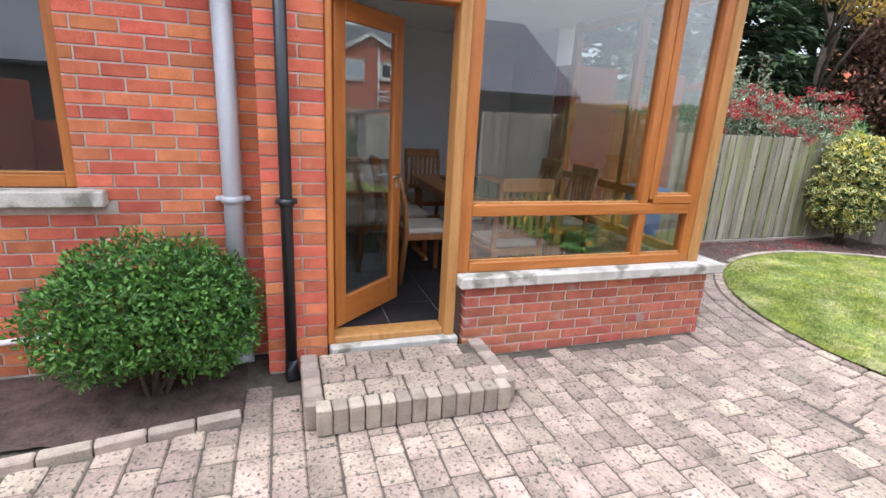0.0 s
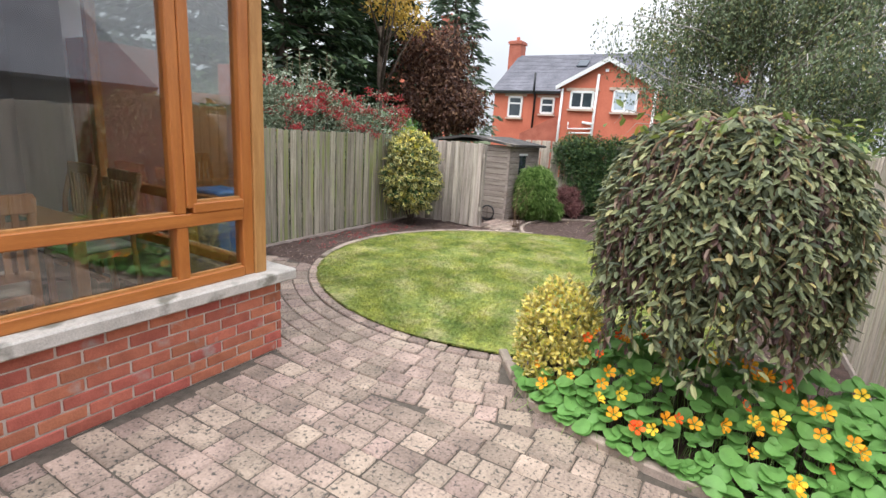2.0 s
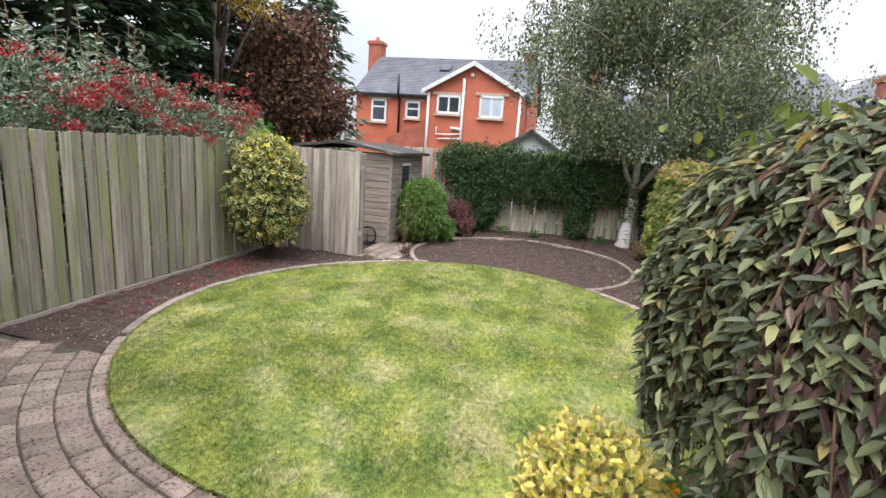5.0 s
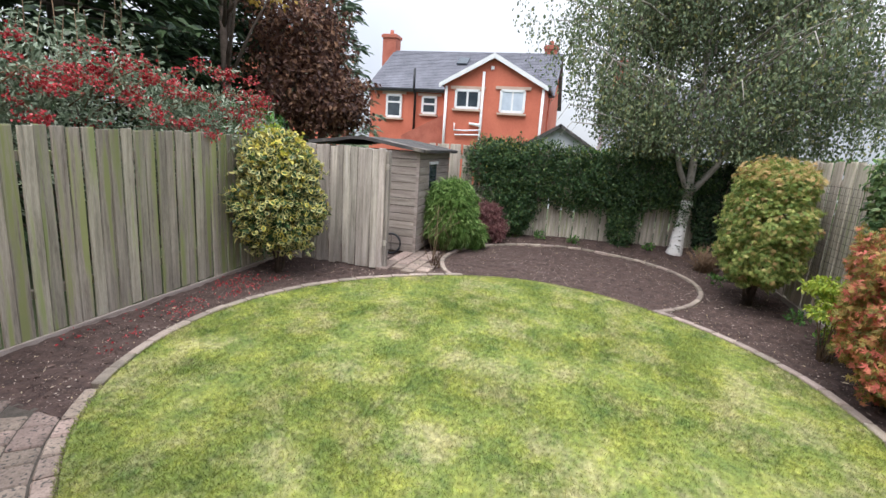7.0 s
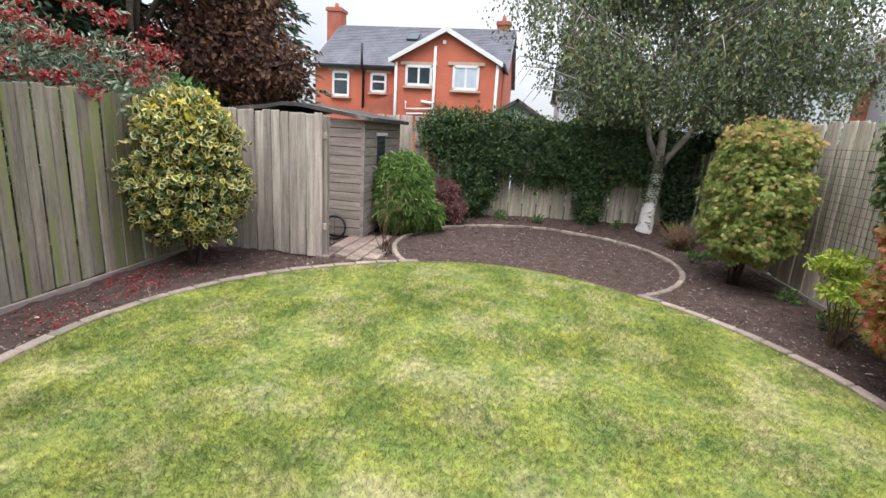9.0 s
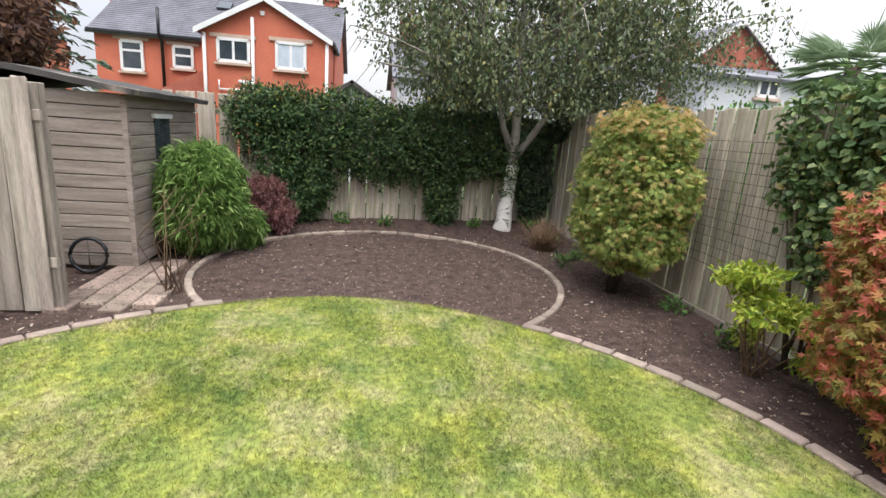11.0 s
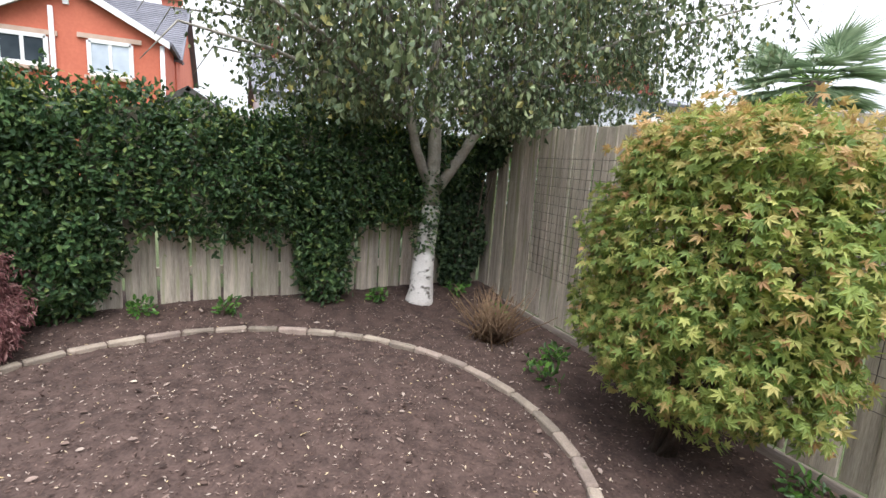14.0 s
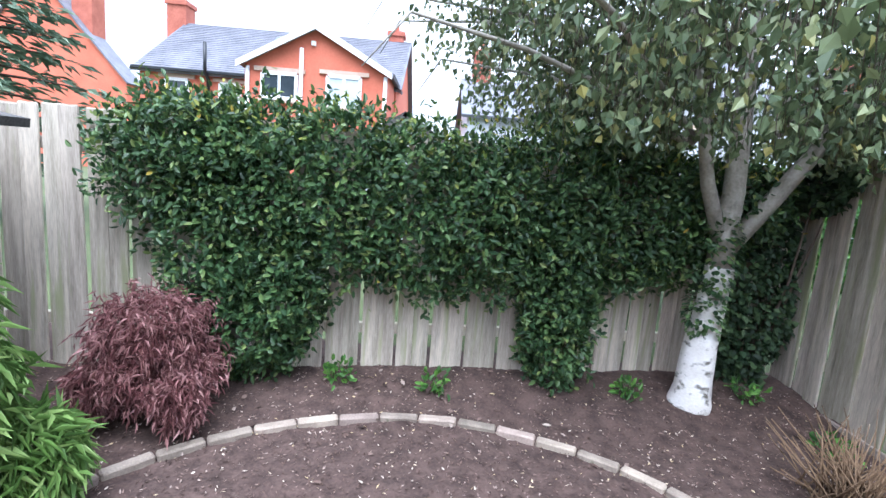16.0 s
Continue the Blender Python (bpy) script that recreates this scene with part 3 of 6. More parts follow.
GR = np.random.RandomState(5)
gn = 420000
ga = GR.uniform(-math.pi, math.pi, gn)
gr = (LAWN_R + 0.21 * np.exp(-((ga + 0.05) / 0.5) ** 2)) * 1.008 * np.sqrt(GR.uniform(0, 1, gn))
GP = np.stack([LAWN[0] + gr * np.cos(ga), LAWN[1] + gr * np.sin(ga), np.full(gn, 0.014)], 1)
GD = unit(np.stack([GR.normal(0, 0.9, gn), GR.normal(0, 0.9, gn), np.ones(gn)], 1))
grass = leaves("grass", GP, GD, GR.normal(size=(gn, 3)), 0.024, 0.0042, M["grass"], None, "blade")
tagged(grass, "short mown grass blades of the round lawn", "grass", kind="stuff")

patio = grid_sheet("patio", -4.0, 5.2, -4.5, 5.4, 0.1, lambda x, y: -0.012, M["joint"], lambda x, y: not in_lawn(x, y, 0) and not (x > bed_edge(y) and y < 1.3) and not (x > 5.1))
tagged(patio, "block paved patio of worn buff and grey tumbled blocks", "patio", kind="structure")

# house wall with its window, pier and pipes
hw = bmesh.new()
for b in ((-4.0, 3.108, -0.1, -2.17, 3.4, 2.9), (-0.97, 3.108, -0.1, -0.002, 3.4, 2.9), (-2.17, 3.108, -0.1, -0.97, 3.4, 1.02), (-2.17, 3.108, 2.35, -0.97, 3.4, 2.9)):
    box(hw, *b)
wall_house = tagged(part("wall_house", hw, M["mortar"]), "orange-red brick house wall with pale mortar joints", "wall", kind="structure")
wall_pier = tagged(part("wall_pier", boxed(0.004, 2.828, -0.1, 0.358, 3.396, 2.9), M["mortar"]), "orange-red brick pier beside the glazed door", "wall", kind="structure")
lw = bmesh.new()
box(lw, 1.262, 2.768, -0.1, 3.312, 2.95, 0.522)
box(lw, 3.13, 2.95, -0.1, 3.312, 4.85, 0.522)
wall_low = tagged(part("wall_low", lw, M["mortar"]), "low weathered red brick wall under the glazed porch", "wall", kind="structure")
sw = bmesh.new()
box(sw, 3.12, 4.85, -0.1, 3.75, 5.1, 2.2)
box(sw, 4.55, 4.85, -0.1, 4.70, 5.1, 2.2)
wall_side = tagged(part("wall_side", sw, M["wall_brick_far"]), "red brick side wall with a timber gate", "wall", kind="structure")
iw = bmesh.new()
box(iw, 0.0, 6.2, 0, 3.3, 6.4, 2.6)
box(iw, -0.1, 3.4, 0, 0.0, 6.4, 2.6)
box(iw, 3.1, 5.1, 0, 3.3, 6.2, 2.6)
wall_room = tagged(part("wall_room", iw, M["inner_wall"]), "pale grey-blue painted inside walls of the dining room", "wall", kind="structure")
tagged(part("baseboard", boxed(0.0, 6.18, 0.2, 3.1, 6.2, 0.32), M["white_paint"]), "white painted skirting board", "baseboard", kind="structure")
bw = bmesh.new()
box(bw, -4.0, 6.2, 0, -0.1, 6.4, 2.6)
box(bw, -4.2, 3.1, 0, -4.0, 6.4, 2.9)
tagged(part("wall_back_room", bw, M["inner_wall"]), "plain grey inside walls behind the kitchen window", "wall", kind="structure")
tagged(part("floor", boxed(0.0, 2.95, 0.02, 3.13, 6.2, 0.19), M["grout"]), "black slate tiled floor with grey grout", "floor", kind="structure")
tagged(part("ceiling", boxed(-4.2, 2.72, 2.62, 3.45, 6.4, 2.8), M["white_paint"]), "white ceiling of the porch and house", "ceiling", kind="structure")
tagged(part("roof", boxed(-4.4, 2.74, 2.9, 3.5, 6.6, 3.05, 0.02), M["roof_slate"]), "grey slate roof edge over the porch", "roof", kind="structure")
tagged(part("threshold", boxed(0.37, 2.74, 0.08, 1.22, 2.96, 0.17, 0.008), M["sill"]), "worn grey concrete threshold under the door", "threshold", kind="structure")
sill = tagged(part("porch_sill", boxed(1.20, 2.69, 0.525, 3.41, 2.97, 0.605, 0.010), M["sill"]), "thick pale concrete sill with lichen stains", "sill", kind="structure")
tagged(part("porch_sill", boxed(3.10, 2.97, 0.525, 3.41, 4.85, 0.605, 0.010), M["sill"]), "thick pale concrete sill along the porch side", "sill", kind="structure")


def rail(name, parent, x0, y0, z0, x1, y1, z1, mat="oak", bevel=0.006, label=""):
    return part(name, boxed(x0, y0, z0, x1, y1, z1, bevel), M[mat], parent, label)


# glazed porch front: posts, rails and panes
porch = thing("porch_window", "golden stained timber porch window with large panes", "window", kind="structure")
rail("post", porch, 1.13, 2.78, 0.17, 1.20, 2.92, 2.62, "post")
rail("stile", porch, 1.20, 2.80, 0.605, 1.285, 2.89, 2.62)
rail("stile", porch, 2.60, 2.80, 1.07, 2.665, 2.89, 2.62)
rail("stile", porch, 2.665, 2.79, 1.10, 2.73, 2.885, 2.62)
rail("stile", porch, 2.60, 2.80, 0.605, 2.67, 2.89, 0.99)
rail("stile", porch, 3.05, 2.80, 0.605, 3.13, 2.89, 2.62)
rail("corner_post", porch, 3.13, 2.785, 0.605, 3.222, 2.905, 2.62, "post")
rail("bottom_rail", porch, 1.285, 2.795, 0.605, 3.05, 2.888, 0.675, "oak_flat")
rail("transom", porch, 1.285, 2.795, 0.99, 3.05, 2.888, 1.07, "oak_flat")
rail("transom", porch, 2.70, 2.785, 1.07, 3.05, 2.885, 1.13, "oak_flat")
rail("head", porch, 0.36, 2.79, 2.50, 3.13, 2.90, 2.62, "oak_flat")
for x0, z0, x1, z1 in ((1.28, 0.67, 2.61, 0.995), (2.66, 0.67, 3.055, 0.995), (1.28, 1.065, 2.605, 2.51), (2.725, 1.125, 3.055, 2.51)):
    p = part("pane", boxed(x0, 2.842, z0, x1, 2.848, z1), M["glass"], porch)
    p.visible_shadow = False
    rail("bead", porch, x0, 2.825, z0, x1, 2.841, z0 + 0.02, "post", 0.004)

side = thing("side_window", "golden timber side window of the porch", "window", kind="structure")
for y in (2.91, 3.75, 4.78):
    rail("stile", side, 3.14, y, 0.605, 3.22, y + 0.07, 2.62)
for z in (0.605, 1.0, 2.52):
    rail("rail", side, 3.145, 2.98, z, 3.215, 4.78, z + 0.075, "oak_flat")
for y0, y1 in ((2.98, 3.75), (3.82, 4.78)):
    for z0, z1 in ((0.68, 1.0), (1.075, 2.52)):
        p = part("pane", boxed(3.177, y0, z0, 3.183, y1, z1), M["glass"], side)
        p.visible_shadow = False

door_frame = thing("door_frame", "weathered golden timber door frame", "door frame", kind="structure")
rail("jamb", door_frame, 0.362, 2.80, 0.17, 0.40, 2.93, 2.50)
rail("sill_board", door_frame, 0.40, 2.80, 0.17, 1.13, 2.95, 0.215, "post")
rail("head", door_frame, 0.40, 2.80, 2.24, 1.13, 2.93, 2.50, "oak_flat")

door = thing("door_1", "golden timber glazed door standing half open inwards", "door", kind="structure", at=(0.41, 2.93, 0.0))
door.rotation_euler = (0, 0, radians(43))
DW = 0.71
rail("stile", door, 0, -0.022, 0.225, 0.10, 0.022, 2.23)
rail("stile", door, DW - 0.10, -0.022, 0.225, DW, 0.022, 2.23)
rail("rail", door, 0.10, -0.022, 0.225, DW - 0.10, 0.022, 0.42, "oak_flat")
rail("rail", door, 0.10, -0.022, 2.12, DW - 0.10, 0.022, 2.23, "oak_flat")
pane = part("pane", boxed(0.095, -0.003, 0.415, DW - 0.095, 0.003, 2.125), M["glass"], door)
pane.visible_shadow = False
for sgn in (-1, 1):
    handle = tubes("handle", [([(DW - 0.05, sgn * 0.02, 1.18), (DW - 0.05, sgn * 0.06, 1.18), (DW - 0.16, sgn * 0.065, 1.18)], [0.009, 0.009, 0.007])], M["steel"], door, "brushed steel lever handle", 8)
part("lock", boxed(DW - 0.065, -0.028, 1.09, DW - 0.035, 0.028, 1.15, 0.004), M["steel"], door, "steel lock cylinder")

kitchen_window = thing("window_1", "golden timber casement window with dark glass", "window", kind="structure")
rail("frame", kitchen_window, -1.035, 3.14, 1.12, -0.97, 3.24, 2.35)
rail("frame", kitchen_window, -2.17, 3.14, 1.12, -2.105, 3.24, 2.35)
rail("frame", kitchen_window, -2.105, 3.14, 1.12, -1.035, 3.24, 1.19, "oak_flat")
rail("frame", kitchen_window, -2.105, 3.14, 2.28, -1.035, 3.24, 2.35, "oak_flat")
rail("bead", kitchen_window, -2.105, 3.17, 1.19, -1.035, 3.19, 1.205, "post", 0.004)
p = part("pane", boxed(-2.11, 3.20, 1.185, -1.03, 3.206, 2.285), M["glass"], kitchen_window)
p.visible_shadow = False
part("window_sill", boxed(-2.27, 3.02, 1.025, -0.83, 3.24, 1.115, 0.008), M["sill"], kitchen_window, "pale flaking painted sill")


def downpipe(name, label, x, y, r, mat, z0, z1, clips):
    t = thing(name, label, "drainpipe", at=(x, y, z0))
    tubes("pipe", [([(0, 0, 0.12), (0, 0, z1 - z0)], [r, r])], M[mat], t, sides=16)
    tubes("shoe", [([(0, 0, 0.14), (0, -0.005, 0.07), (0.01, -0.05, 0.02)], [r * 1.25, r * 1.25, r * 1.2])], M[mat], t, sides=14)
    for c in clips:
        tubes("collar", [([(0, 0, c - 0.02 - z0), (0, 0, c + 0.02 - z0)], [r * 1.22, r * 1.22])], M[mat], t, sides=16)
        part("bracket", boxed(-r * 1.8, 0.0, c - 0.012 - z0, r * 1.8, r + 0.04, c + 0.012 - z0, 0.003), M[mat], t)
    return t


downpipe("drainpipe", "black plastic drainpipe clipped to the brick pier", 0.135, 2.765, 0.034, "plastic_black", -0.03, 2.9, (1.1, 2.3))
downpipe("drainpipe", "pale grey plastic soil pipe against the brick wall", -0.165, 3.035, 0.055, "plastic_grey", -0.02, 2.9, (1.07,))
tap = thing("wall_tap", "old brass garden tap on the brick wall", "tap", at=(-1.27, 3.1, 0.52))
tubes("spout", [([(0, 0, 0), (0, -0.09, 0), (0, -0.11, -0.05)], [0.012, 0.012, 0.010])], M["wire"], tap)
tubes("knob", [([(-0.03, -0.06, 0.045), (0.03, -0.06, 0.045)], [0.008, 0.008]), ([(0, -0.06, 0), (0, -0.06, 0.045)], [0.007, 0.007])], M["wire"], tap)
hose = thing("waste_pipe", "white plastic waste pipe low on the house wall", "pipe", at=(-1.2, 3.06, 0.25))
tubes("pipe", [([(-0.8, 0.0, -0.06), (-0.1, 0.0, 0.0), (0.12, 0.0, 0.03), (0.2, 0.04, 0.03)], [0.018] * 4)], M["plastic_white"], hose, sides=10)

gate = thing("side_gate", "brown boarded timber gate in the brick side wall", "gate", at=(4.15, 4.97, 0))
for i in range(7):
    part("board", boxed(-0.385 + i * 0.11, -0.02, 0.05, -0.278 + i * 0.11, 0.01, 1.75, 0.005), M["oak"], gate)
part("ledge", boxed(-0.385, 0.011, 0.4, 0.385, 0.04, 0.5), M["oak_flat"], gate)
part("ledge", boxed(-0.385, 0.011, 1.4, 0.385, 0.04, 1.5), M["oak_flat"], gate)
part("head", boxed(-0.40, -0.04, 1.77, 0.40, 0.05, 1.87, 0.006), M["oak_flat"], gate)

# ---- dining room ----
chair = thing("dining_chair", "warm oak slat-backed dining chair with a cream seat", "chair", "chairs round the table", at=(1.85, 3.42, 0.194))
for sx in (-0.2, 0.2):
    part("leg", boxed(sx - 0.02, 0.18, 0, sx + 0.02, 0.22, 0.43, 0.004), M["chair_wood"], chair)
    tubes("back_post", [([(sx, -0.24, 0), (sx, -0.19, 0.45), (sx, -0.21, 0.7), (sx, -0.28, 0.98)], [0.026, 0.024, 0.022, 0.02])], M["chair_wood"], chair, sides=6)
part("seat_frame", boxed(-0.21, -0.2, 0.39, 0.21, 0.22, 0.44, 0.004), M["chair_wood"], chair)
part("seat", boxed(-0.215, -0.18, 0.44, 0.215, 0.225, 0.49, 0.015), M["cushion"], chair, "cream upholstered seat pad")
part("top_rail", boxed(-0.21, -0.29, 0.90, 0.21, -0.25, 1.0, 0.006), M["chair_wood"], chair)
part("low_rail", boxed(-0.19, -0.22, 0.53, 0.19, -0.19, 0.58, 0.004), M["chair_wood"], chair)
for i in range(6):
    part("slat", boxed(-0.155 + i * 0.055, -0.245, 0.56, -0.125 + i * 0.055, -0.23, 0.92, 0.002, Matrix.Translation((0, 0, 0)) @ Matrix.Shear("XZ", 4, (0, 0))), M["chair_wood"], chair)
part("stretcher", boxed(-0.18, -0.02, 0.2, 0.18, 0.01, 0.23), M["chair_wood"], chair)
for x, y, a in ((1.28, 3.95, -90), (1.24, 4.6, -90), (1.75, 5.45, 180), (2.72, 4.1, 90), (2.72, 4.75, 90)):
    copy_thing(chair, pose(x, y, 0.194, 0, 0, a))
table = thing("dining_table", "rectangular warm oak dining table", "table", at=(2.0, 4.4, 0.194))
part("tabletop", boxed(-0.5, -0.85, 0.71, 0.5, 0.85, 0.75, 0.008), M["chair_wood"], table)
part("apron", boxed(-0.44, -0.78, 0.62, 0.44, 0.78, 0.71), M["chair_wood"], table)
for sx in (-0.43, 0.43):
    for sy in (-0.77, 0.77):
        part("leg", boxed(sx - 0.04, sy - 0.04, 0, sx + 0.04, sy + 0.04, 0.62, 0.006), M["chair_wood"], table)
runner = tagged(part("table_runner", boxed(1.75, 3.75, 0.945, 2.25, 5.0, 0.953, 0.003), M["rug"]), "dark green cloth laid along the table", "table runner")
rug = tagged(part("floor_rug", boxed(2.25, 3.15, 0.194, 3.05, 4.8, 0.206, 0.004), M["rug"]), "dark green rug on the slate floor", "rug")
arm = thing("armchair", "cream upholstered armchair in the dining room", "armchair", at=(0.75, 5.7, 0.194))
part("base", boxed(-0.33, -0.3, 0.12, 0.33, 0.32, 0.4, 0.03), M["cushion"], arm)
part("backrest", boxed(-0.33, 0.2, 0.4, 0.33, 0.38, 0.85, 0.05), M["cushion"], arm)
for sx in (-0.36, 0.26):
    part("armrest", boxed(sx, -0.28, 0.35, sx + 0.1, 0.3, 0.58, 0.03), M["cushion"], arm)
for sx in (-0.28, 0.28):
    for sy in (-0.25, 0.28):
        part("leg", boxed(sx - 0.02, sy - 0.02, 0, sx + 0.02, sy + 0.02, 0.12), M["chair_wood"], arm)

# ---- shed, bin, parasol ----
shed = thing("garden_shed", "small faded timber shed with a sagging felt roof", "shed", at=(10.55, 4.6, 0))
SX0, SX1, SY0, SY1, SH = -0.70, 0.95, -0.78, 0.75, 1.44
for face in range(2):
    n_b = 13
    for i in range(n_b):
        z = 0.03 + i * SH / n_b
        if face == 0:
            part("board", boxed(SX0 - 0.014, SY0, z, SX0 + 0.008, SY1, z + SH / n_b - 0.008, 0.004, pose(0, 0, 0, 0, 0, 0)), M["shed"], shed)
        else:
            part("board", boxed(SX0, SY0 - 0.014, z, SX1, SY0 + 0.008, z + SH / n_b - 0.008, 0.004), M["shed"], shed)
sb = bmesh.new()
box(sb, SX0 + 0.008, SY0 + 0.008, 0, SX1, SY1, SH)
part("body", sb, M["bark"], shed)
part("corner_strip", boxed(SX0 - 0.03, SY0 - 0.03, 0, SX0 + 0.012, SY0 + 0.012, SH), M["shed"], shed)
part("window", boxed(SX0 + 0.52, SY0 - 0.022, 0.92, SX0 + 0.86, SY0 - 0.005, 1.28), M["dark_window"], shed, "small dark shed window")
part("window_head", boxed(SX0 + 0.48, SY0 - 0.04, 1.28, SX0 + 0.90, SY0 - 0.005, 1.32), M["plastic_white"], shed, "pale timber strip over the window")
rv, rf = [], []
for i in range(9):
    for j in range(9):
        u, v = i / 8, j / 8
        x, y = SX0 - 0.12 + (SX1 - SX0 + 0.24) * u, SY0 - 0.12 + (SY1 - SY0 + 0.24) * v
        z = SH + 0.20 - 0.26 * abs(v - 0.55) + 0.015 * noise.noise(Vector((x * 4, y * 4, 1)))
        rv.append((x, y, z))
for i in range(8):
    for j in range(8):
        a = i * 9 + j
        rf.append((a, a + 9, a + 10, a + 1))
roof = make("roof", rv, rf, M["felt"], shed, "worn dark roofing felt with peeling pale patches")
sol = roof.modifiers.new("thick", "SOLIDIFY")
sol.thickness = 0.045
wheel = thing("barrow_wheel", "small dark wheel leaning by the shed wall", "wheel", at=(9.72, 4.12, 0.0))
tubes("tyre", [([(0.02 * math.sin(a), 0.14 * math.cos(a), 0.15 + 0.14 * math.sin(a)) for a in np.linspace(0, 2 * math.pi, 17)], [0.016] * 17)], M["plastic_black"], wheel)
tubes("spoke", [([(0, -0.13, 0.15), (0, 0.13, 0.15)], [0.005] * 2), ([(0, 0, 0.02), (0, 0, 0.28)], [0.005] * 2)], M["wire"], wheel)

bin_ = thing("wheelie_bin", "blue plastic wheelie bin by the fence", "bin", at=(4.17, 4.62, 0))
bb = boxed(-0.17, -0.2, 0.08, 0.17, 0.2, 0.86, 0.015)
for v in bb.verts:
    k = 0.82 + 0.18 * (v.co.z - 0.08) / 0.78
    v.co.x *= k
    v.co.y *= k
part("body", bb, M["plastic_blue"], bin_)
part("lid", boxed(-0.19, -0.23, 0.865, 0.19, 0.23, 0.92, 0.018), M["plastic_blue"], bin_)
for sx in (-0.17, 0.15):
    tubes("wheel", [([(sx, 0.17, 0.08), (sx + 0.03, 0.17, 0.08)], [0.08, 0.08])], M["plastic_black"], bin_, sides=14)
parasol = thing("parasol", "cream parasol beyond the timber fence", "parasol", at=(5.9, 7.0, -0.09))
tubes("pole", [([(0, 0, 0), (0, 0, 1.85)], [0.02, 0.02])], M["chair_wood"], parasol)
cv = [(0, 0, 1.86)] + [(0.75 * math.cos(a), 0.75 * math.sin(a), 1.55) for a in np.linspace(0, 2 * math.pi, 9)[:-1]] + [(0.76 * math.cos(a), 0.76 * math.sin(a), 1.47) for a in np.linspace(0, 2 * math.pi, 9)[:-1]]
cf = [(0, 1 + k, 1 + (k + 1) % 8) for k in range(8)] + [(1 + k, 9 + k, 9 + (k + 1) % 8, 1 + (k + 1) % 8) for k in range(8)]
make("canopy", cv, cf, M["cloth"], parasol)


# ---- houses beyond the fences ----
def house(name, label, x0, x1, y0, y1, eave, ridge, along, wall, roof_mat, base=-0.09):
    """A house with a pitched roof; along: the axis of its ridge."""
    t = thing(name, label, "house", at=(0, 0, base))
    t.location = (0, 0, 0)
    if along == "y":
        xm = (x0 + x1) / 2
        prof = [(x0, eave), (xm, ridge), (x1, eave)]
        v = [(x0, y0, base), (x1, y0, base), (x1, y1, base), (x0, y1, base), (x0, y0, eave), (x1, y0, eave), (x1, y1, eave), (x0, y1, eave), (xm, y0, ridge), (xm, y1, ridge)]
        f = [(0, 4, 7, 3), (1, 2, 6, 5), (0, 1, 5, 8, 4), (3, 7, 9, 6, 2)]
        r = [[(x0 - 0.25, y0 - 0.2, eave - 0.12), (xm, y0 - 0.2, ridge + 0.06), (xm, y1 + 0.2, ridge + 0.06), (x0 - 0.25, y1 + 0.2, eave - 0.12)], [(xm, y0 - 0.2, ridge + 0.06), (x1 + 0.25, y0 - 0.2, eave - 0.12), (x1 + 0.25, y1 + 0.2, eave - 0.12), (xm, y1 + 0.2, ridge + 0.06)]]
    else:
        ym = (y0 + y1) / 2
        v = [(x0, y0, base), (x1, y0, base), (x1, y1, base), (x0, y1, base), (x0, y0, eave), (x1, y0, eave), (x1, y1, eave), (x0, y1, eave), (x0, ym, ridge), (x1, ym, ridge)]
        f = [(0, 1, 5, 4), (2, 3, 7, 6), (0, 4, 8, 7, 3), (1, 2, 6, 9, 5)]
        r = [[(x0 - 0.2, y0 - 0.2, eave - 0.1), (x1, y0 - 0.2, eave - 0.1), (x1, ym, ridge + 0.06), (x0 - 0.2, ym, ridge + 0.06)], [(x0 - 0.2, ym, ridge + 0.06), (x1, ym, ridge + 0.06), (x1, y1 + 0.2, eave - 0.1), (x0 - 0.2, y1 + 0.2, eave - 0.1)]]
    make("wall", v, f, M[wall], t)
    for q in r:
        o = make("roof", q, [(0, 1, 2, 3)], M[roof_mat], t)
        s = o.modifiers.new("thick", "SOLIDIFY")
        s.thickness = 0.09
    return t


def house_window(t, x, y0, y1, z0, z1, pane_mat="dark_window", bars=1, lintel=True):
    w = part("window", boxed(x - 0.03, y0, z0, x + 0.03, y1, z1), M[pane_mat], t)
    for a in ((y0 - 0.05, y0 + 0.05, z0, z1), (y1 - 0.05, y1 + 0.05, z0, z1), (y0, y1, z1 - 0.05, z1 + 0.05), (y0, y1, z0 - 0.05, z0 + 0.06)):
        part("frame", boxed(x - 0.06, a[0], a[2], x + 0.02, a[1], a[3]), M["plastic_white"], w)
    if bars == 1:
        part("frame", boxed(x - 0.055, (y0 + y1) / 2 - 0.04, z0, x + 0.02, (y0 + y1) / 2 + 0.04, z1), M["plastic_white"], w)
    elif bars == 2:
        part("frame", boxed(x - 0.055, y0, z1 - 0.36, x + 0.02, y1, z1 - 0.28), M["plastic_white"], w)
    part("sill", boxed(x - 0.12, y0 - 0.12, z0 - 0.13, x + 0.02, y1 + 0.12, z0 - 0.05), M["stone_band"], w)
    if lintel:
        part("lintel", boxed(x - 0.05, y0 - 0.25, z1 + 0.05, x + 0.02, y1 + 0.25, z1 + 0.17), M["stone_band"], w)


def chimney(t, x, y, z0, z1, w=0.35):
    c = part("chimney", boxed(x - w, y - w, z0, x + w, y + w, z1, 0.01), M["wall_brick_far"], t)
    part("cap", boxed(x - w - 0.06, y - w - 0.06, z1 - 0.2, x + w + 0.06, y + w + 0.06, z1 - 0.05), M["wall_brick_far"], c)
    tubes("pot", [([(x, y, z1 - 0.05), (x, y, z1 + 0.25)], [0.12, 0.1])], M["wall_brick_far"], c)


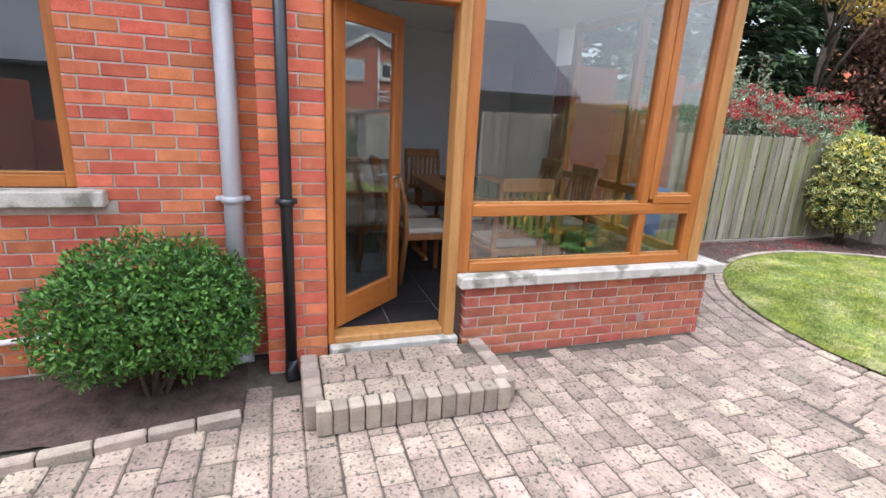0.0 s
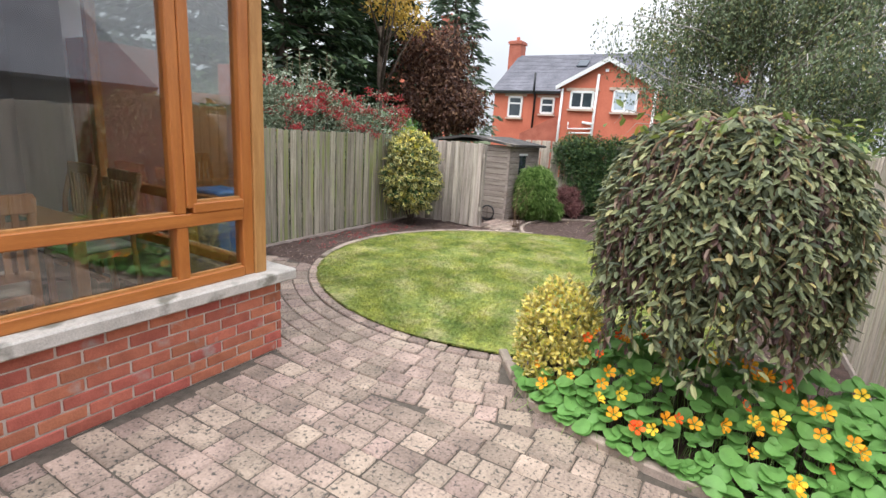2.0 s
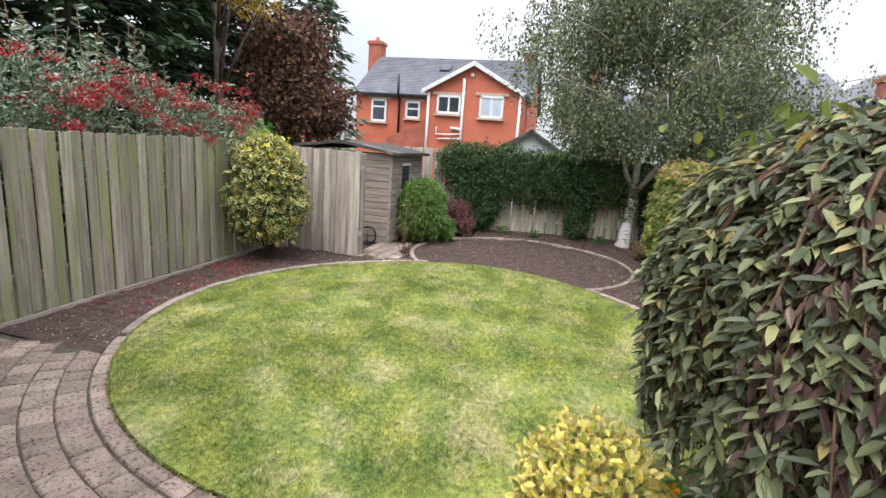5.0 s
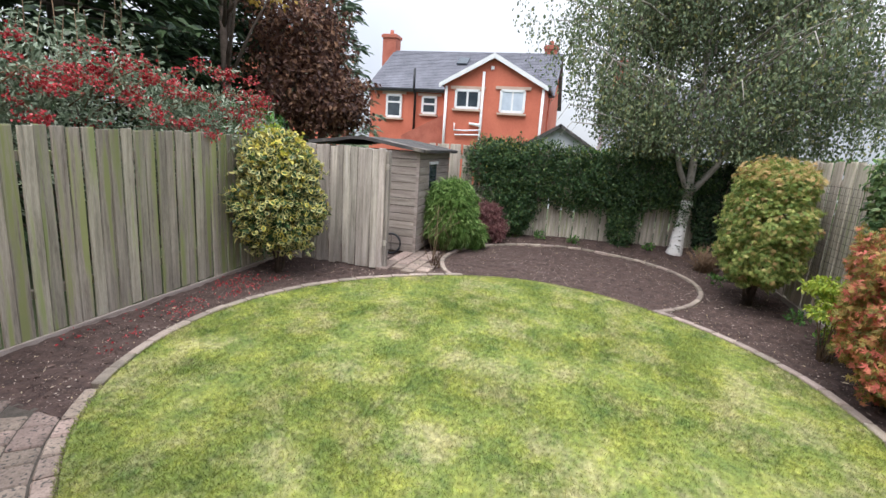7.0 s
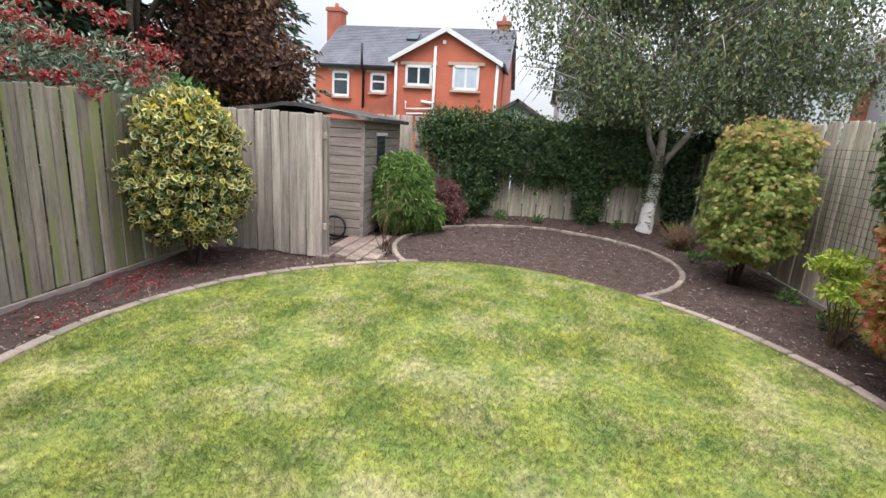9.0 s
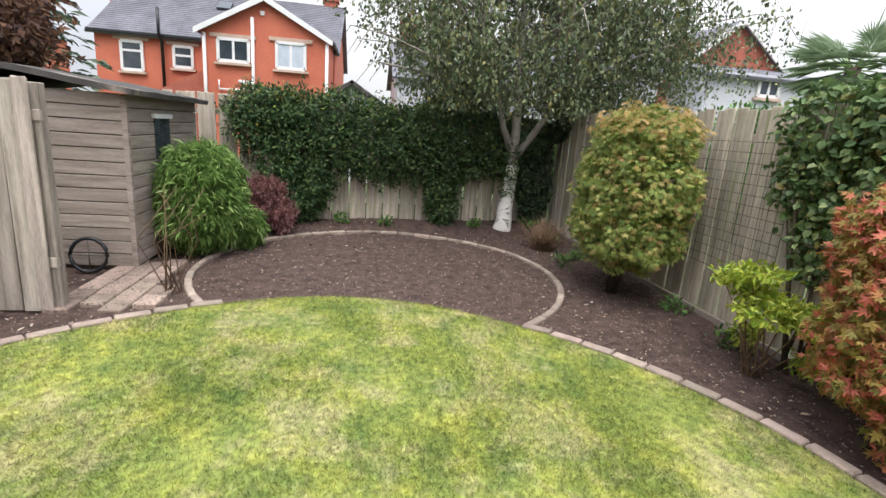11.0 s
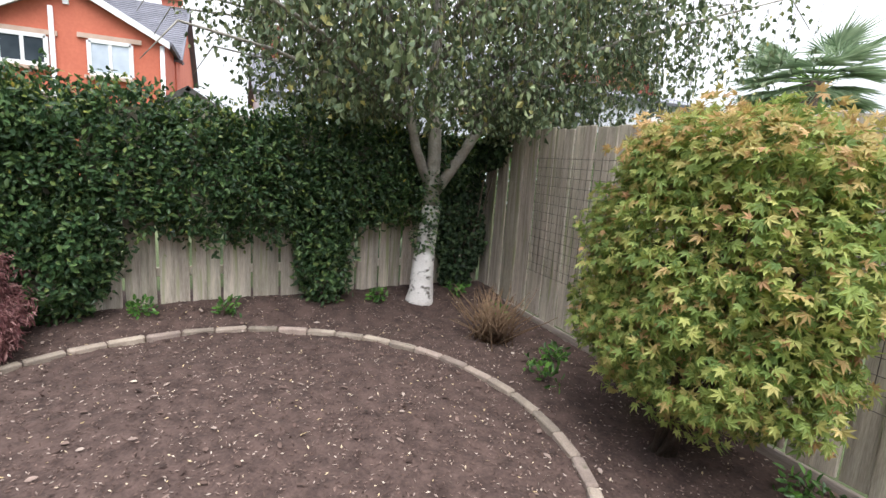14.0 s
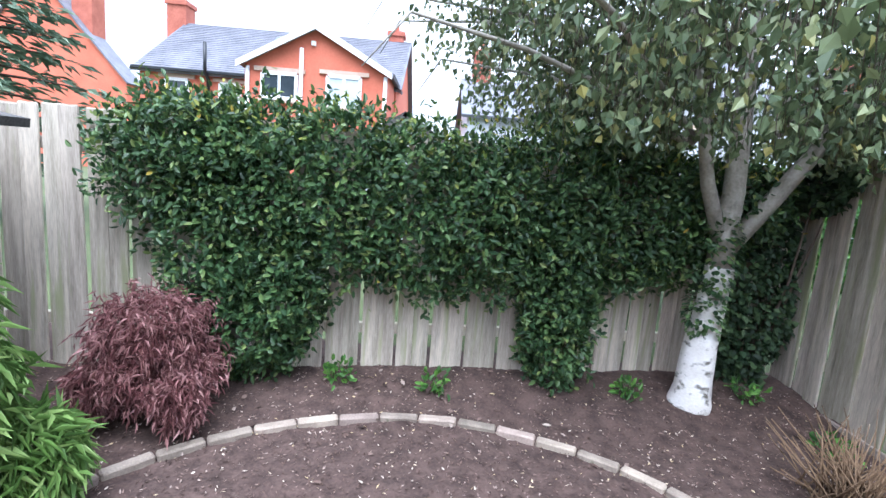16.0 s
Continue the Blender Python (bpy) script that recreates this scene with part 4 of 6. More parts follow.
red = house("brick_house", "orange-red painted house with a grey slate roof", 26.5, 33.5, 3.3, 12.0, 4.1, 6.36, "y", "render_red", "roof_slate")
chimney(red, 30.2, 12.48, -0.09, 7.25, 0.38)
chimney(red, 30.2, 3.75, 5.6, 6.8, 0.30)
house_window(red, 26.48, 10.37, 11.09, 2.73, 3.74, bars=2)
house_window(red, 26.48, 8.60, 9.26, 2.97, 3.71, bars=2)
part("gutter", boxed(26.2, 7.7, 3.96, 26.36, 12.15, 4.08, 0.02), M["plastic_black"], red)
tubes("vent_pipe", [([(26.35, 9.62, 1.0), (26.35, 9.62, 3.8), (26.1, 9.62, 4.0), (26.1, 9.62, 4.95)], [0.06] * 4)], M["plastic_black"], red)
rl = part("roof_window", boxed(-0.35, -0.28, 0.0, 0.35, 0.28, 0.08, 0.01, pose(28.9, 8.0, 5.74, 0, -33, 0)), M["dark_window"], red)
for k in range(26):
    u = k / 26
    part("slate_course", boxed(26.25 + 3.75 * u, 3.15, 3.985 + 2.45 * u, 26.25 + 3.75 * u + 0.03, 12.15, 4.0 + 2.45 * u), M["roof_slate"], red)
wing = house("house_wing", "orange-red painted gabled house wing with white trim", 24.3, 27.6, 3.35, 7.6, 4.18, 5.24, "x", "render_red", "roof_slate")
house_window(wing, 24.28, 6.06, 7.06, 3.14, 3.85)
house_window(wing, 24.28, 4.17, 5.13, 3.06, 3.90, "pale_window")
for ya, yb in ((7.78, 5.5), (3.22, 5.5)):
    q = [(24.08, ya, 4.10), (24.08, yb, 5.34), (24.08, yb, 5.14), (24.08, ya, 3.92)]
    o = make("bargeboard", q, [(0, 1, 2, 3)], M["plastic_white"], wing)
    s = o.modifiers.new("thick", "SOLIDIFY")
    s.thickness = 0.05
for y, z in ((7.5, 4.0), (5.92, 4.62), (3.42, 4.0)):
    tubes("downpipe", [([(24.24, y, 0.5), (24.24, y, z)], [0.06, 0.06])], M["plastic_white"], wing)
tubes("waste_pipe", [([(24.2, 5.92, 2.25), (24.2, 6.6, 2.2), (24.2, 7.05, 2.2), (24.2, 7.05, 2.5)], [0.035] * 4), ([(24.2, 5.92, 2.05), (24.2, 7.0, 2.0)], [0.035] * 2), ([(24.2, 5.95, 2.45), (24.2, 6.4, 2.5)], [0.06] * 2)], M["plastic_white"], wing)
part("vent", boxed(24.24, 5.52, 4.72, 24.3, 5.65, 4.85), M["plastic_white"], wing)
lean = thing("brick_lean_to", "sloping red brick yard wall by the painted house", "wall", at=(0, 0, 0))
make("wall", [(25.4, 7.65, -0.09), (25.4, 9.9, -0.09), (25.4, 9.9, 1.85), (25.4, 7.65, 3.0), (25.6, 7.65, -0.09), (25.6, 9.9, -0.09), (25.6, 9.9, 1.85), (25.6, 7.65, 3.0)], [(0, 1, 2, 3), (7, 6, 5, 4), (3, 2, 6, 7), (1, 5, 6, 2), (0, 3, 7, 4)], M["wall_brick_far"], lean)
garage = house("garage", "small white garage with a dark gable roof", 18.0, 21.5, 1.35, 3.25, 1.75, 2.30, "x", "wall_white", "felt")
h_white = house("white_house", "white rendered house with a grey slate roof", 21.0, 27.0, -7.4, -3.4, 3.7, 5.2, "y", "wall_white", "roof_slate")
part("window", boxed(20.96, -4.6, 2.7, 21.0, -4.2, 2.95), M["stone_band"], h_white)
h_gable = house("brick_house", "red brick gabled house with white trim", 22.0, 28.0, -13.5, -7.9, 3.6, 5.7, "x", "wall_brick_far", "roof_slate")
for ya, yb in ((-7.7, -10.7), (-13.7, -10.7)):
    o = make("bargeboard", [(21.75, ya, 3.5), (21.75, yb, 5.8), (21.75, yb, 5.6), (21.75, ya, 3.3)], [(0, 1, 2, 3)], M["plastic_white"], h_gable)
    s = o.modifiers.new("thick", "SOLIDIFY")
    s.thickness = 0.06
h_left = house("brick_house", "red painted gabled house with an arched recess", 40.0, 41.5, 20.8, 31.0, 5.2, 11.0, "x", "render_red", "roof_slate")
chimney(h_left, 41.0, 23.6, 7.0, 11.6, 0.6)
h_grey = house("white_house", "pale grey rendered house with a low slate roof", 20.0, 25.0, -13.0, -8.4, 3.75, 4.3, "y", "wall_white", "roof_slate")
house_window(h_grey, 19.98, -10.9, -10.2, 3.1, 3.6, "dark_window", 1, False)
chimney(h_grey, 22.0, -8.7, 3.6, 4.9, 0.3)
h_far = house("brick_house", "distant brick house with a slate roof", 24.0, 30.0, -3.0, 0.9, 3.2, 4.6, "y", "wall_white", "roof_slate")
chimney(h_far, 27.0, 0.4, 4.0, 5.6, 0.3)
# out of direct view; dark walls keep their reflection in the porch panes dim
tagged(house("neighbour_house", "dark walled house with a slate roof across the patio", -8.0, 7.6, -13.0, -6.0, 2.3, 4.4, "x", "wall_dark", "roof_slate"), category="house")
tagged(part("wall_boundary", boxed(-4.2, -4.7, -0.1, 3.0, -4.5, 1.1), M["wall_brick_far"]), "brick boundary wall on the far side of the patio", "wall", kind="structure")
tagged(part("wall_boundary", boxed(-4.4, -4.7, -0.1, -4.2, 3.1, 1.8), M["wall_brick_far"]), "brick boundary wall at the end of the patio", "wall", kind="structure")


# ---- plants ----
shrub("box_bush", "clipped dense green rounded shrub against the house wall", "shrub", [((-0.58, 2.72, 0.56), (0.48, 0.34, 0.37)), ((-0.82, 2.70, 0.46), (0.34, 0.30, 0.32)), ((-0.34, 2.72, 0.48), (0.31, 0.32, 0.36))], 17000, 0.034, 0.018, M["lf_box"], 11, stem=(-0.6, 2.72, 0.0), lump=0.13, stems=9, freq=3.4)


def weeping_dome(name, label, x, y, top, radius, strands, seed):
    """A grafted weeping tree: a short trunk and a mop of hanging shoots with leaves on both sides."""
    t = thing(name, label, "shrub", at=(x, y, 0))
    rng = np.random.RandomState(seed)
    tubes("trunk", [([(0, 0, -0.02), (0.02, 0.01, 0.7), (0, 0, top - 0.15)], [0.05, 0.042, 0.03])], M["bark"], t)
    runs, P, D, N, dry = [], [], [], [], []
    for i in range(strands):
        a = rng.uniform(0, 2 * math.pi)
        rho = radius * (rng.uniform(0.12, 1.0) ** 0.5) * (1 + 0.13 * noise.noise(Vector((math.cos(a) * 2.3, math.sin(a) * 2.3, seed))))
        z0 = top + rng.uniform(-0.16, 0.02) + 0.08 * noise.noise(Vector((math.cos(a) * 3, math.sin(a) * 3, 4.0)))
        fall = 0.06 + 0.46 * (rho / radius) ** 3.0
        end = max(rng.uniform(0.50, 0.78), z0 - fall - rng.uniform(0.15, 1.0))
        if rng.uniform() < 0.30 or rho < 0.45 * radius:
            end = z0 - fall - rng.uniform(0.05, 0.3)
        c, s_ = math.cos(a), math.sin(a)
        ctrl = [(0.10 * rho, z0 - 0.06), (0.5 * rho, z0 + 0.02 - fall * 0.12), (0.85 * rho, z0 - fall * 0.45), (rho, z0 - fall), (rho * 1.02, (z0 - fall + end) / 2), (rho * rng.uniform(0.93, 1.03), end)]
        pts = []
        for k in range(len(ctrl)):
            swing = rng.normal(0, 0.03)
            pts.append(Vector((c * ctrl[k][0] - s_ * swing, s_ * ctrl[k][0] + c * swing, ctrl[k][1])))
        runs.append((pts, [0.008, 0.007, 0.006, 0.0045, 0.003, 0.002]))
        withered = noise.noise(Vector((c * rho * 3.2, s_ * rho * 3.2, 7.0))) > 0.17
        out = np.array((c, s_, 0.35))
        side = np.array((-s_, c, 0.0))
        for k in range(1, len(pts) - 1):
            seg = pts[k + 1] - pts[k]
            for m in range(max(1, int(seg.length / 0.0115))):
                q = np.array(pts[k] + seg * rng.uniform(0, 1))
                sg = rng.choice((-1, 1))
                d = np.array(seg.normalized()) * 0.30 + side * sg * rng.uniform(0.1, 1.0) + out * rng.uniform(0.0, 0.9) + np.array((0, 0, -0.22)) + rng.normal(0, 0.22, 3)
                P.append(q + rng.normal(0, 0.016, 3))
                D.append(d)
                N.append(out * 0.7 + side * sg * 0.3 + np.array((0, 0, 0.8)) + rng.normal(0, 0.35, 3))
                dry.append(withered and rng.uniform() < 0.45 or rng.uniform() < 0.04)
    hang_ = tubes("hanging_shoot", runs, M["twig"], t, sides=4)
    tagged(hang_, kind="stuff")
    P, D, N, dry = np.array(P), np.array(D), np.array(N), np.array(dry)
    leaves("crown", P[~dry], D[~dry], N[~dry], 0.062, 0.025, M["lf_willow"], t, curl=0.24, fold=0.12)
    leaves("withered_leaf", P[dry], D[dry] + np.array((0, 0, -0.8)), N[dry], 0.056, 0.020, M["lf_withered"], t, curl=0.35, fold=0.35, label="withered purple-brown leaves")
    k = 330
    P2 = np.stack([rng.normal(0, 0.24, k), rng.normal(0, 0.24, k), top + rng.uniform(-0.12, 0.02, k)], 1)
    young = leaves("young_leaf", P2, rng.normal(size=(k, 3)) + np.array((0, 0, 0.15)), rng.normal(size=(k, 3)) * 0.5 + np.array((0, 0, 1)), 0.058, 0.030, M["lf_young"], t, curl=0.1, label="fresh lime and yellow leaves at the top")
    tagged(young, kind="stuff")
    return t


weeping_dome("weeping_willow_bush", "weeping dome-shaped willow with drooping browning leaves", 4.12, 0.09, 1.80, 0.68, 760, 12)
shrub("variegated_euonymus", "small rounded shrub with gold and cream leaves", "shrub", [((4.06, 0.90, 0.45), (0.26, 0.26, 0.28)), ((4.05, 0.91, 0.26), (0.27, 0.27, 0.25))], 4200, 0.034, 0.017, M["lf_gold"], 13, stem=(4.06, 0.90, 0.0), lump=0.14, freq=3.5, margin=M["lf_cream"])
holly = shrub("variegated_holly", "upright holly shrub with cream-edged leaves", "shrub", [((8.15, 4.90, 0.72), (0.50, 0.48, 0.46)), ((8.15, 4.90, 1.18), (0.42, 0.40, 0.36))], 4300, 0.060, 0.030, M["lf_dark"], 14, stem=(8.15, 4.9, 0.0), lump=0.2, curl=0.2, freq=4.0)
HR = np.random.RandomState(140)
HP, HU, _h = lumpy(3600, [((8.15, 4.90, 0.72), (0.52, 0.50, 0.48)), ((8.15, 4.90, 1.18), (0.44, 0.42, 0.38))], 14, 0.74, 0.2, 4.0)
hd = unit(HU * 0.5 + HR.normal(size=HP.shape) * 0.6)
hn = unit(HU + HR.normal(size=HP.shape) * 0.35 + np.array((0, 0, 0.4)))
hs_ = unit(np.cross(hd, hn))
hn = unit(np.cross(hs_, hd))
hoff = np.array((8.15, 4.9, 0.0))
leaves("leaf_margin", HP - hoff, hd, hn, 0.072, 0.052, M["lf_cream"], holly, curl=0.15, label="cream leaf margins")
leaves("leaf_heart", HP - hoff + hd * 0.011 + hn * 0.005, hd, hn, 0.050, 0.028, M["lf_dark"], holly, curl=0.12, label="dark green leaf centres")
GP2, GU2, _h = lumpy(520, [((8.15, 4.90, 1.34), (0.36, 0.34, 0.24))], 143, 0.8, 0.2, 4.0)
leaves("golden_leaf", GP2 - hoff, GU2 * 0.6 + HR.normal(size=GP2.shape) * 0.6, GU2, 0.065, 0.042, M["lf_gold"], holly, curl=0.15, label="all-yellow leaves towards the top")
tagged(bpy.data.objects["golden_leaf"], kind="stuff")
shrub("bamboo_bush", "bright green mounded bush of narrow drooping leaves", "shrub", [((10.52, 3.47, 0.66), (0.44, 0.37, 0.43)), ((10.52, 3.46, 0.42), (0.46, 0.38, 0.37)), ((10.80, 3.14, 0.22), (0.20, 0.18, 0.20))], 17000, 0.105, 0.012, M["lf_bamboo"], 15, stem=(10.52, 3.48, 0.0), droop=0.8, up=0.1, shape="kite", curl=0.3, lump=0.12, freq=3.2)
shrub("crimson_maple", "low weeping maple with dark crimson cut leaves", "shrub", [((11.60, 3.10, 0.46), (0.30, 0.28, 0.22)), ((11.57, 3.06, 0.28), (0.33, 0.31, 0.18)), ((11.36, 2.84, 0.20), (0.13, 0.12, 0.14)), ((11.38, 3.26, 0.22), (0.14, 0.13, 0.14))], 11500, 0.060, 0.0085, M["lf_crimson"], 16, stem=(11.6, 3.1, 0.05), droop=0.8, up=0.0, shape="kite", curl=0.25, lump=0.26, freq=3.6, inner=0.5, stems=12)
maple = shrub("japanese_maple", "rounded maple bush with green and gold star leaves", "shrub", [((9.40, -0.42, 1.02), (0.72, 0.43, 0.50)), ((9.42, -0.40, 0.66), (0.66, 0.42, 0.40)), ((9.36, -0.42, 1.40), (0.56, 0.37, 0.25))], 19000, 0.043, 0.058, M["lf_maple"], 17, stem=(9.5, -0.42, 0.0), droop=0.35, up=0.1, shape="palm", lump=0.12, freq=3.6, stems=12)
MP, MU, MR = lumpy(1500, [((9.36, -0.42, 1.42), (0.58, 0.38, 0.25))], 172, 0.8, 0.17, 3.6)
up_ = MU[:, 2] > 0.15
MP, MU = MP[up_], MU[up_]
leaves("autumn_leaf", MP - np.array((9.5, -0.42, 0)), MU * 0.5 + MR.normal(size=MP.shape) * 0.5, MU + np.array((0, 0, 0.4)), 0.043, 0.058, M["lf_maple_top"], maple, "palm", label="bronze and orange leaves on the crown")
tagged(bpy.data.objects["autumn_leaf"], kind="stuff")
shrub("red_maple_bush", "small maple bush with salmon-red autumn leaves", "shrub", [((7.06, -0.58, 0.92), (0.46, 0.34, 0.42)), ((7.00, -0.56, 0.50), (0.47, 0.36, 0.36))], 10500, 0.046, 0.058, M["lf_salmon"], 18, stem=(7.1, -0.58, 0.0), droop=0.3, shape="palm", lump=0.2, freq=3.4)
lime = [((8.14, -0.52, 0.58), (0.17, 0.15, 0.045)), ((7.95, -0.50, 0.66), (0.18, 0.14, 0.045)), ((8.02, -0.62, 0.50), (0.20, 0.15, 0.045)), ((7.72, -0.56, 0.52), (0.20, 0.15, 0.045)), ((7.84, -0.48, 0.44), (0.20, 0.15, 0.04)), ((7.62, -0.62, 0.44), (0.15, 0.14, 0.04)), ((7.66, -0.72, 0.20), (0.15, 0.10, 0.08)), ((8.2, -0.74, 0.16), (0.12, 0.09, 0.09))]
shrub("lime_choisya", "small open shrub with lime-yellow leaves", "shrub", lime, 2100, 0.052, 0.020, M["lf_lime"], 19, stem=(7.9, -0.55, 0.0), droop=0.45, up=0.1, lump=0.3, stems=11, thick=0.007, wood="twig", inner=0.3)
shrub("climbing_ivy", "broad-leaved green climber over the top of the side fence", "climber", [((8.02, -0.86, 1.56), (0.40, 0.15, 0.26)), ((7.78, -0.86, 1.28), (0.42, 0.14, 0.34)), ((8.12, -0.86, 1.22), (0.28, 0.10, 0.24)), ((7.98, -0.86, 0.86), (0.14, 0.08, 0.26)), ((7.5, -0.92, 1.60), (0.5, 0.18, 0.24))], 3300, 0.054, 0.046, M["lf_ivy"], 20, stem=(7.95, -0.86, 0.0), droop=0.5, lump=0.3, freq=4.0, stems=6, out=1.5)

# climber on the rear fence
BX = lambda y: 12.36 - 0.09 * (y - 1.2)
cb = []
for y, z, ry, rz in ((3.20, 1.34, 0.42, 0.32), (2.70, 1.26, 0.45, 0.40), (2.25, 1.22, 0.40, 0.46), (1.80, 1.14, 0.40, 0.46), (1.35, 1.14, 0.40, 0.45), (0.95, 1.24, 0.40, 0.45), (0.50, 1.18, 0.40, 0.42), (0.10, 1.20, 0.35, 0.38), (-0.3, 1.35, 0.30, 0.24), (2.95, 0.90, 0.34, 0.42), (2.75, 0.45, 0.32, 0.40), (2.55, 0.62, 0.24, 0.32), (0.85, 0.75, 0.24, 0.40), (0.82, 0.38, 0.22, 0.34), (3.05, 1.46, 0.40, 0.22)):
    cb.append(((BX(y) - 0.17, y, z), (0.28, ry * 1.05, rz * 1.14)))
shrub("evergreen_climber", "dense dark evergreen climber draped over the rear fence", "climber", cb, 50000, 0.050, 0.026, M["lf_dark"], 21, stem=(12.1, 2.6, 0.0), droop=0.2, lump=0.26, freq=3.6, stems=0)
vines = bpy.data.objects["evergreen_climber"]
YP, YU, YR = lumpy(9000, [(c, (r[0] * 1.04, r[1] * 1.03, r[2] * 1.04)) for c, r in cb if c[2] > 0.8], 211, 0.93, 0.26, 3.6)
tip = ((YU[:, 2] > 0.45) & (YP[:, 2] > 1.36) & (YR.uniform(size=len(YP)) < 0.85)) | (YR.uniform(size=len(YP)) < 0.05)
leaves("young_leaf", YP[tip] - np.array((12.1, 2.6, 0)), YU[tip] * 0.6 + YR.normal(size=YP[tip].shape) * 0.5, YU[tip], 0.040, 0.018, M["lf_young"], vines, label="yellow-green young leaves")
for i in range(7):
    y = (2.95, 2.85, 2.7, 2.6, 0.9, 0.8, 0.7)[i]
    tubes("vine", [([(BX(y) - 0.09 - 12.1, y - 2.6, 0.0), (BX(y) - 0.06 - 12.1, y - 2.56, 0.6), (BX(y) - 0.08 - 12.1, y - 2.66, 1.3)], [0.008, 0.006, 0.003])], M["bark"], vines)
# near-black conifer leaf colour puts the corner's shade into the ivy
shrub("shaded_ivy", "ivy behind the birch, coloured dark for the corner's shade", "climber", [((12.35, -0.55, 0.75), (0.12, 0.26, 0.72)), ((12.3, -0.80, 1.46), (0.30, 0.10, 0.14))], 3600, 0.05, 0.045, M["lf_conifer"], 22, stem=(12.35, -0.6, 0.0), droop=0.5)

# birch
birch = thing("birch_tree", "silver birch with a pale painted trunk and hanging leaves", "tree", at=(12.05, -0.05, 0))
trunk = tubes("trunk", [([(0, 0, -0.03), (0.002, 0, 0.08), (0.0, -0.005, 0.16), (0.005, -0.01, 0.28), (0.015, -0.02, 0.42), (0.03, -0.04, 0.6), (0.032, -0.055, 0.78), (0.03, -0.07, 0.95)], [0.140, 0.128, 0.116, 0.104, 0.096, 0.089, 0.084, 0.086])], M["bark_birch"], birch, sides=28)
for v in trunk.data.vertices:
    k = 1 + 0.16 * noise.noise(v.co * 9) + 0.07 * noise.noise(v.co * 26)
    v.co.x, v.co.y = v.co.x * k, v.co.y * k
tubes("trunk_top", [([(0.03, -0.07, 0.93), (0.02, -0.05, 1.15), (0.0, -0.06, 1.4), (0.06, -0.05, 2.2), (0.1, 0.0, 3.6), (0.15, 0.05, 5.2)], [0.082, 0.075, 0.062, 0.05, 0.035, 0.012])], M["bark_limb"], birch, sides=10)
limb_runs = [([(0.02, -0.05, 1.08), (-0.06, 0.14, 1.45), (-0.12, 0.28, 1.9), (-0.3, 0.7, 2.9), (-0.4, 1.1, 3.7)], [0.05, 0.042, 0.034, 0.02, 0.008]),
             ([(0.02, -0.07, 1.05), (0.0, -0.30, 1.38), (-0.05, -0.55, 1.8), (-0.1, -0.9, 2.6), (-0.1, -1.3, 3.6)], [0.06, 0.052, 0.042, 0.025, 0.008])]
BR = np.random.RandomState(31)
tips = []
for i in range(96):
    z = BR.uniform(1.65, 4.6)
    a = BR.uniform(0, 2 * math.pi)
    reach = BR.uniform(1.1, 3.0) * (1.0 if z < 3.6 else 0.7)
    s = Vector((0.05, -0.05 + 0.35 * math.sin(a), z))
    e = s + Vector((math.cos(a) * reach, math.sin(a) * reach, reach * BR.uniform(0.1, 0.45)))
    mid = s.lerp(e, 0.5) + Vector((0, 0, 0.12))
    if e.y > 1.7 + (e.z - 1.9) * 1.2:
        e.y = 1.7 + (e.z - 1.9) * 1.2
    limb_runs.append(([s, mid, e, e + Vector((math.cos(a) * 0.2, math.sin(a) * 0.2, -0.25))], [0.022, 0.014, 0.007, 0.003]))
    for k in range(36):
        u = BR.uniform(0.15, 1.05)
        q = s.lerp(e, u) + Vector((BR.normal(0, 0.24), BR.normal(0, 0.24), BR.normal(0.05, 0.1)))
        tips.append((q, BR.uniform(0.3, 1.05)))
tubes("limb", limb_runs, M["bark_limb"], birch, sides=6)
bp, bd = [], []
hang = []
for q, ln in tips:
    sway = Vector((BR.normal(0, 0.06), BR.normal(0, 0.06), 0))
    low = q + Vector((sway.x, sway.y, -ln))
    if low.y > 1.6 + (low.z - 1.9) * 1.2:
        continue
    if low.z < 1.55:
        low.z = 1.55 + BR.uniform(0, 0.2)
    hang.append(([q, low], [0.0025, 0.0012]))
    for k in range(max(4, int(ln * 30))):
        u = BR.uniform(0, 1)
        bp.append(q.lerp(low, u) + Vector((BR.normal(0, 0.05), BR.normal(0, 0.05), BR.normal(0, 0.03))))
        bd.append((BR.normal(0, 0.6), BR.normal(0, 0.6), -1.0))
tubes("hanging_twig", hang, M["bark"], birch, sides=3)
bp, bd = np.array(bp), np.array(bd)
leaves("crown", bp, bd, BR.normal(size=bp.shape), 0.056, 0.040, M["lf_birch"], birch, "kite", curl=0.15)
ivy_p, ivy_u, _r = lumpy(760, [((12.08, -0.10, 1.02), (0.115, 0.115, 0.30)), ((12.06, -0.06, 0.66), (0.11, 0.11, 0.16))], 37, 0.85)
leaves("ivy", ivy_p - np.array((12.05, -0.05, 0)), ivy_u + np.array((0, 0, -0.6)), ivy_u, 0.038, 0.03, M["lf_dark"], birch, label="ivy clinging to the trunk")


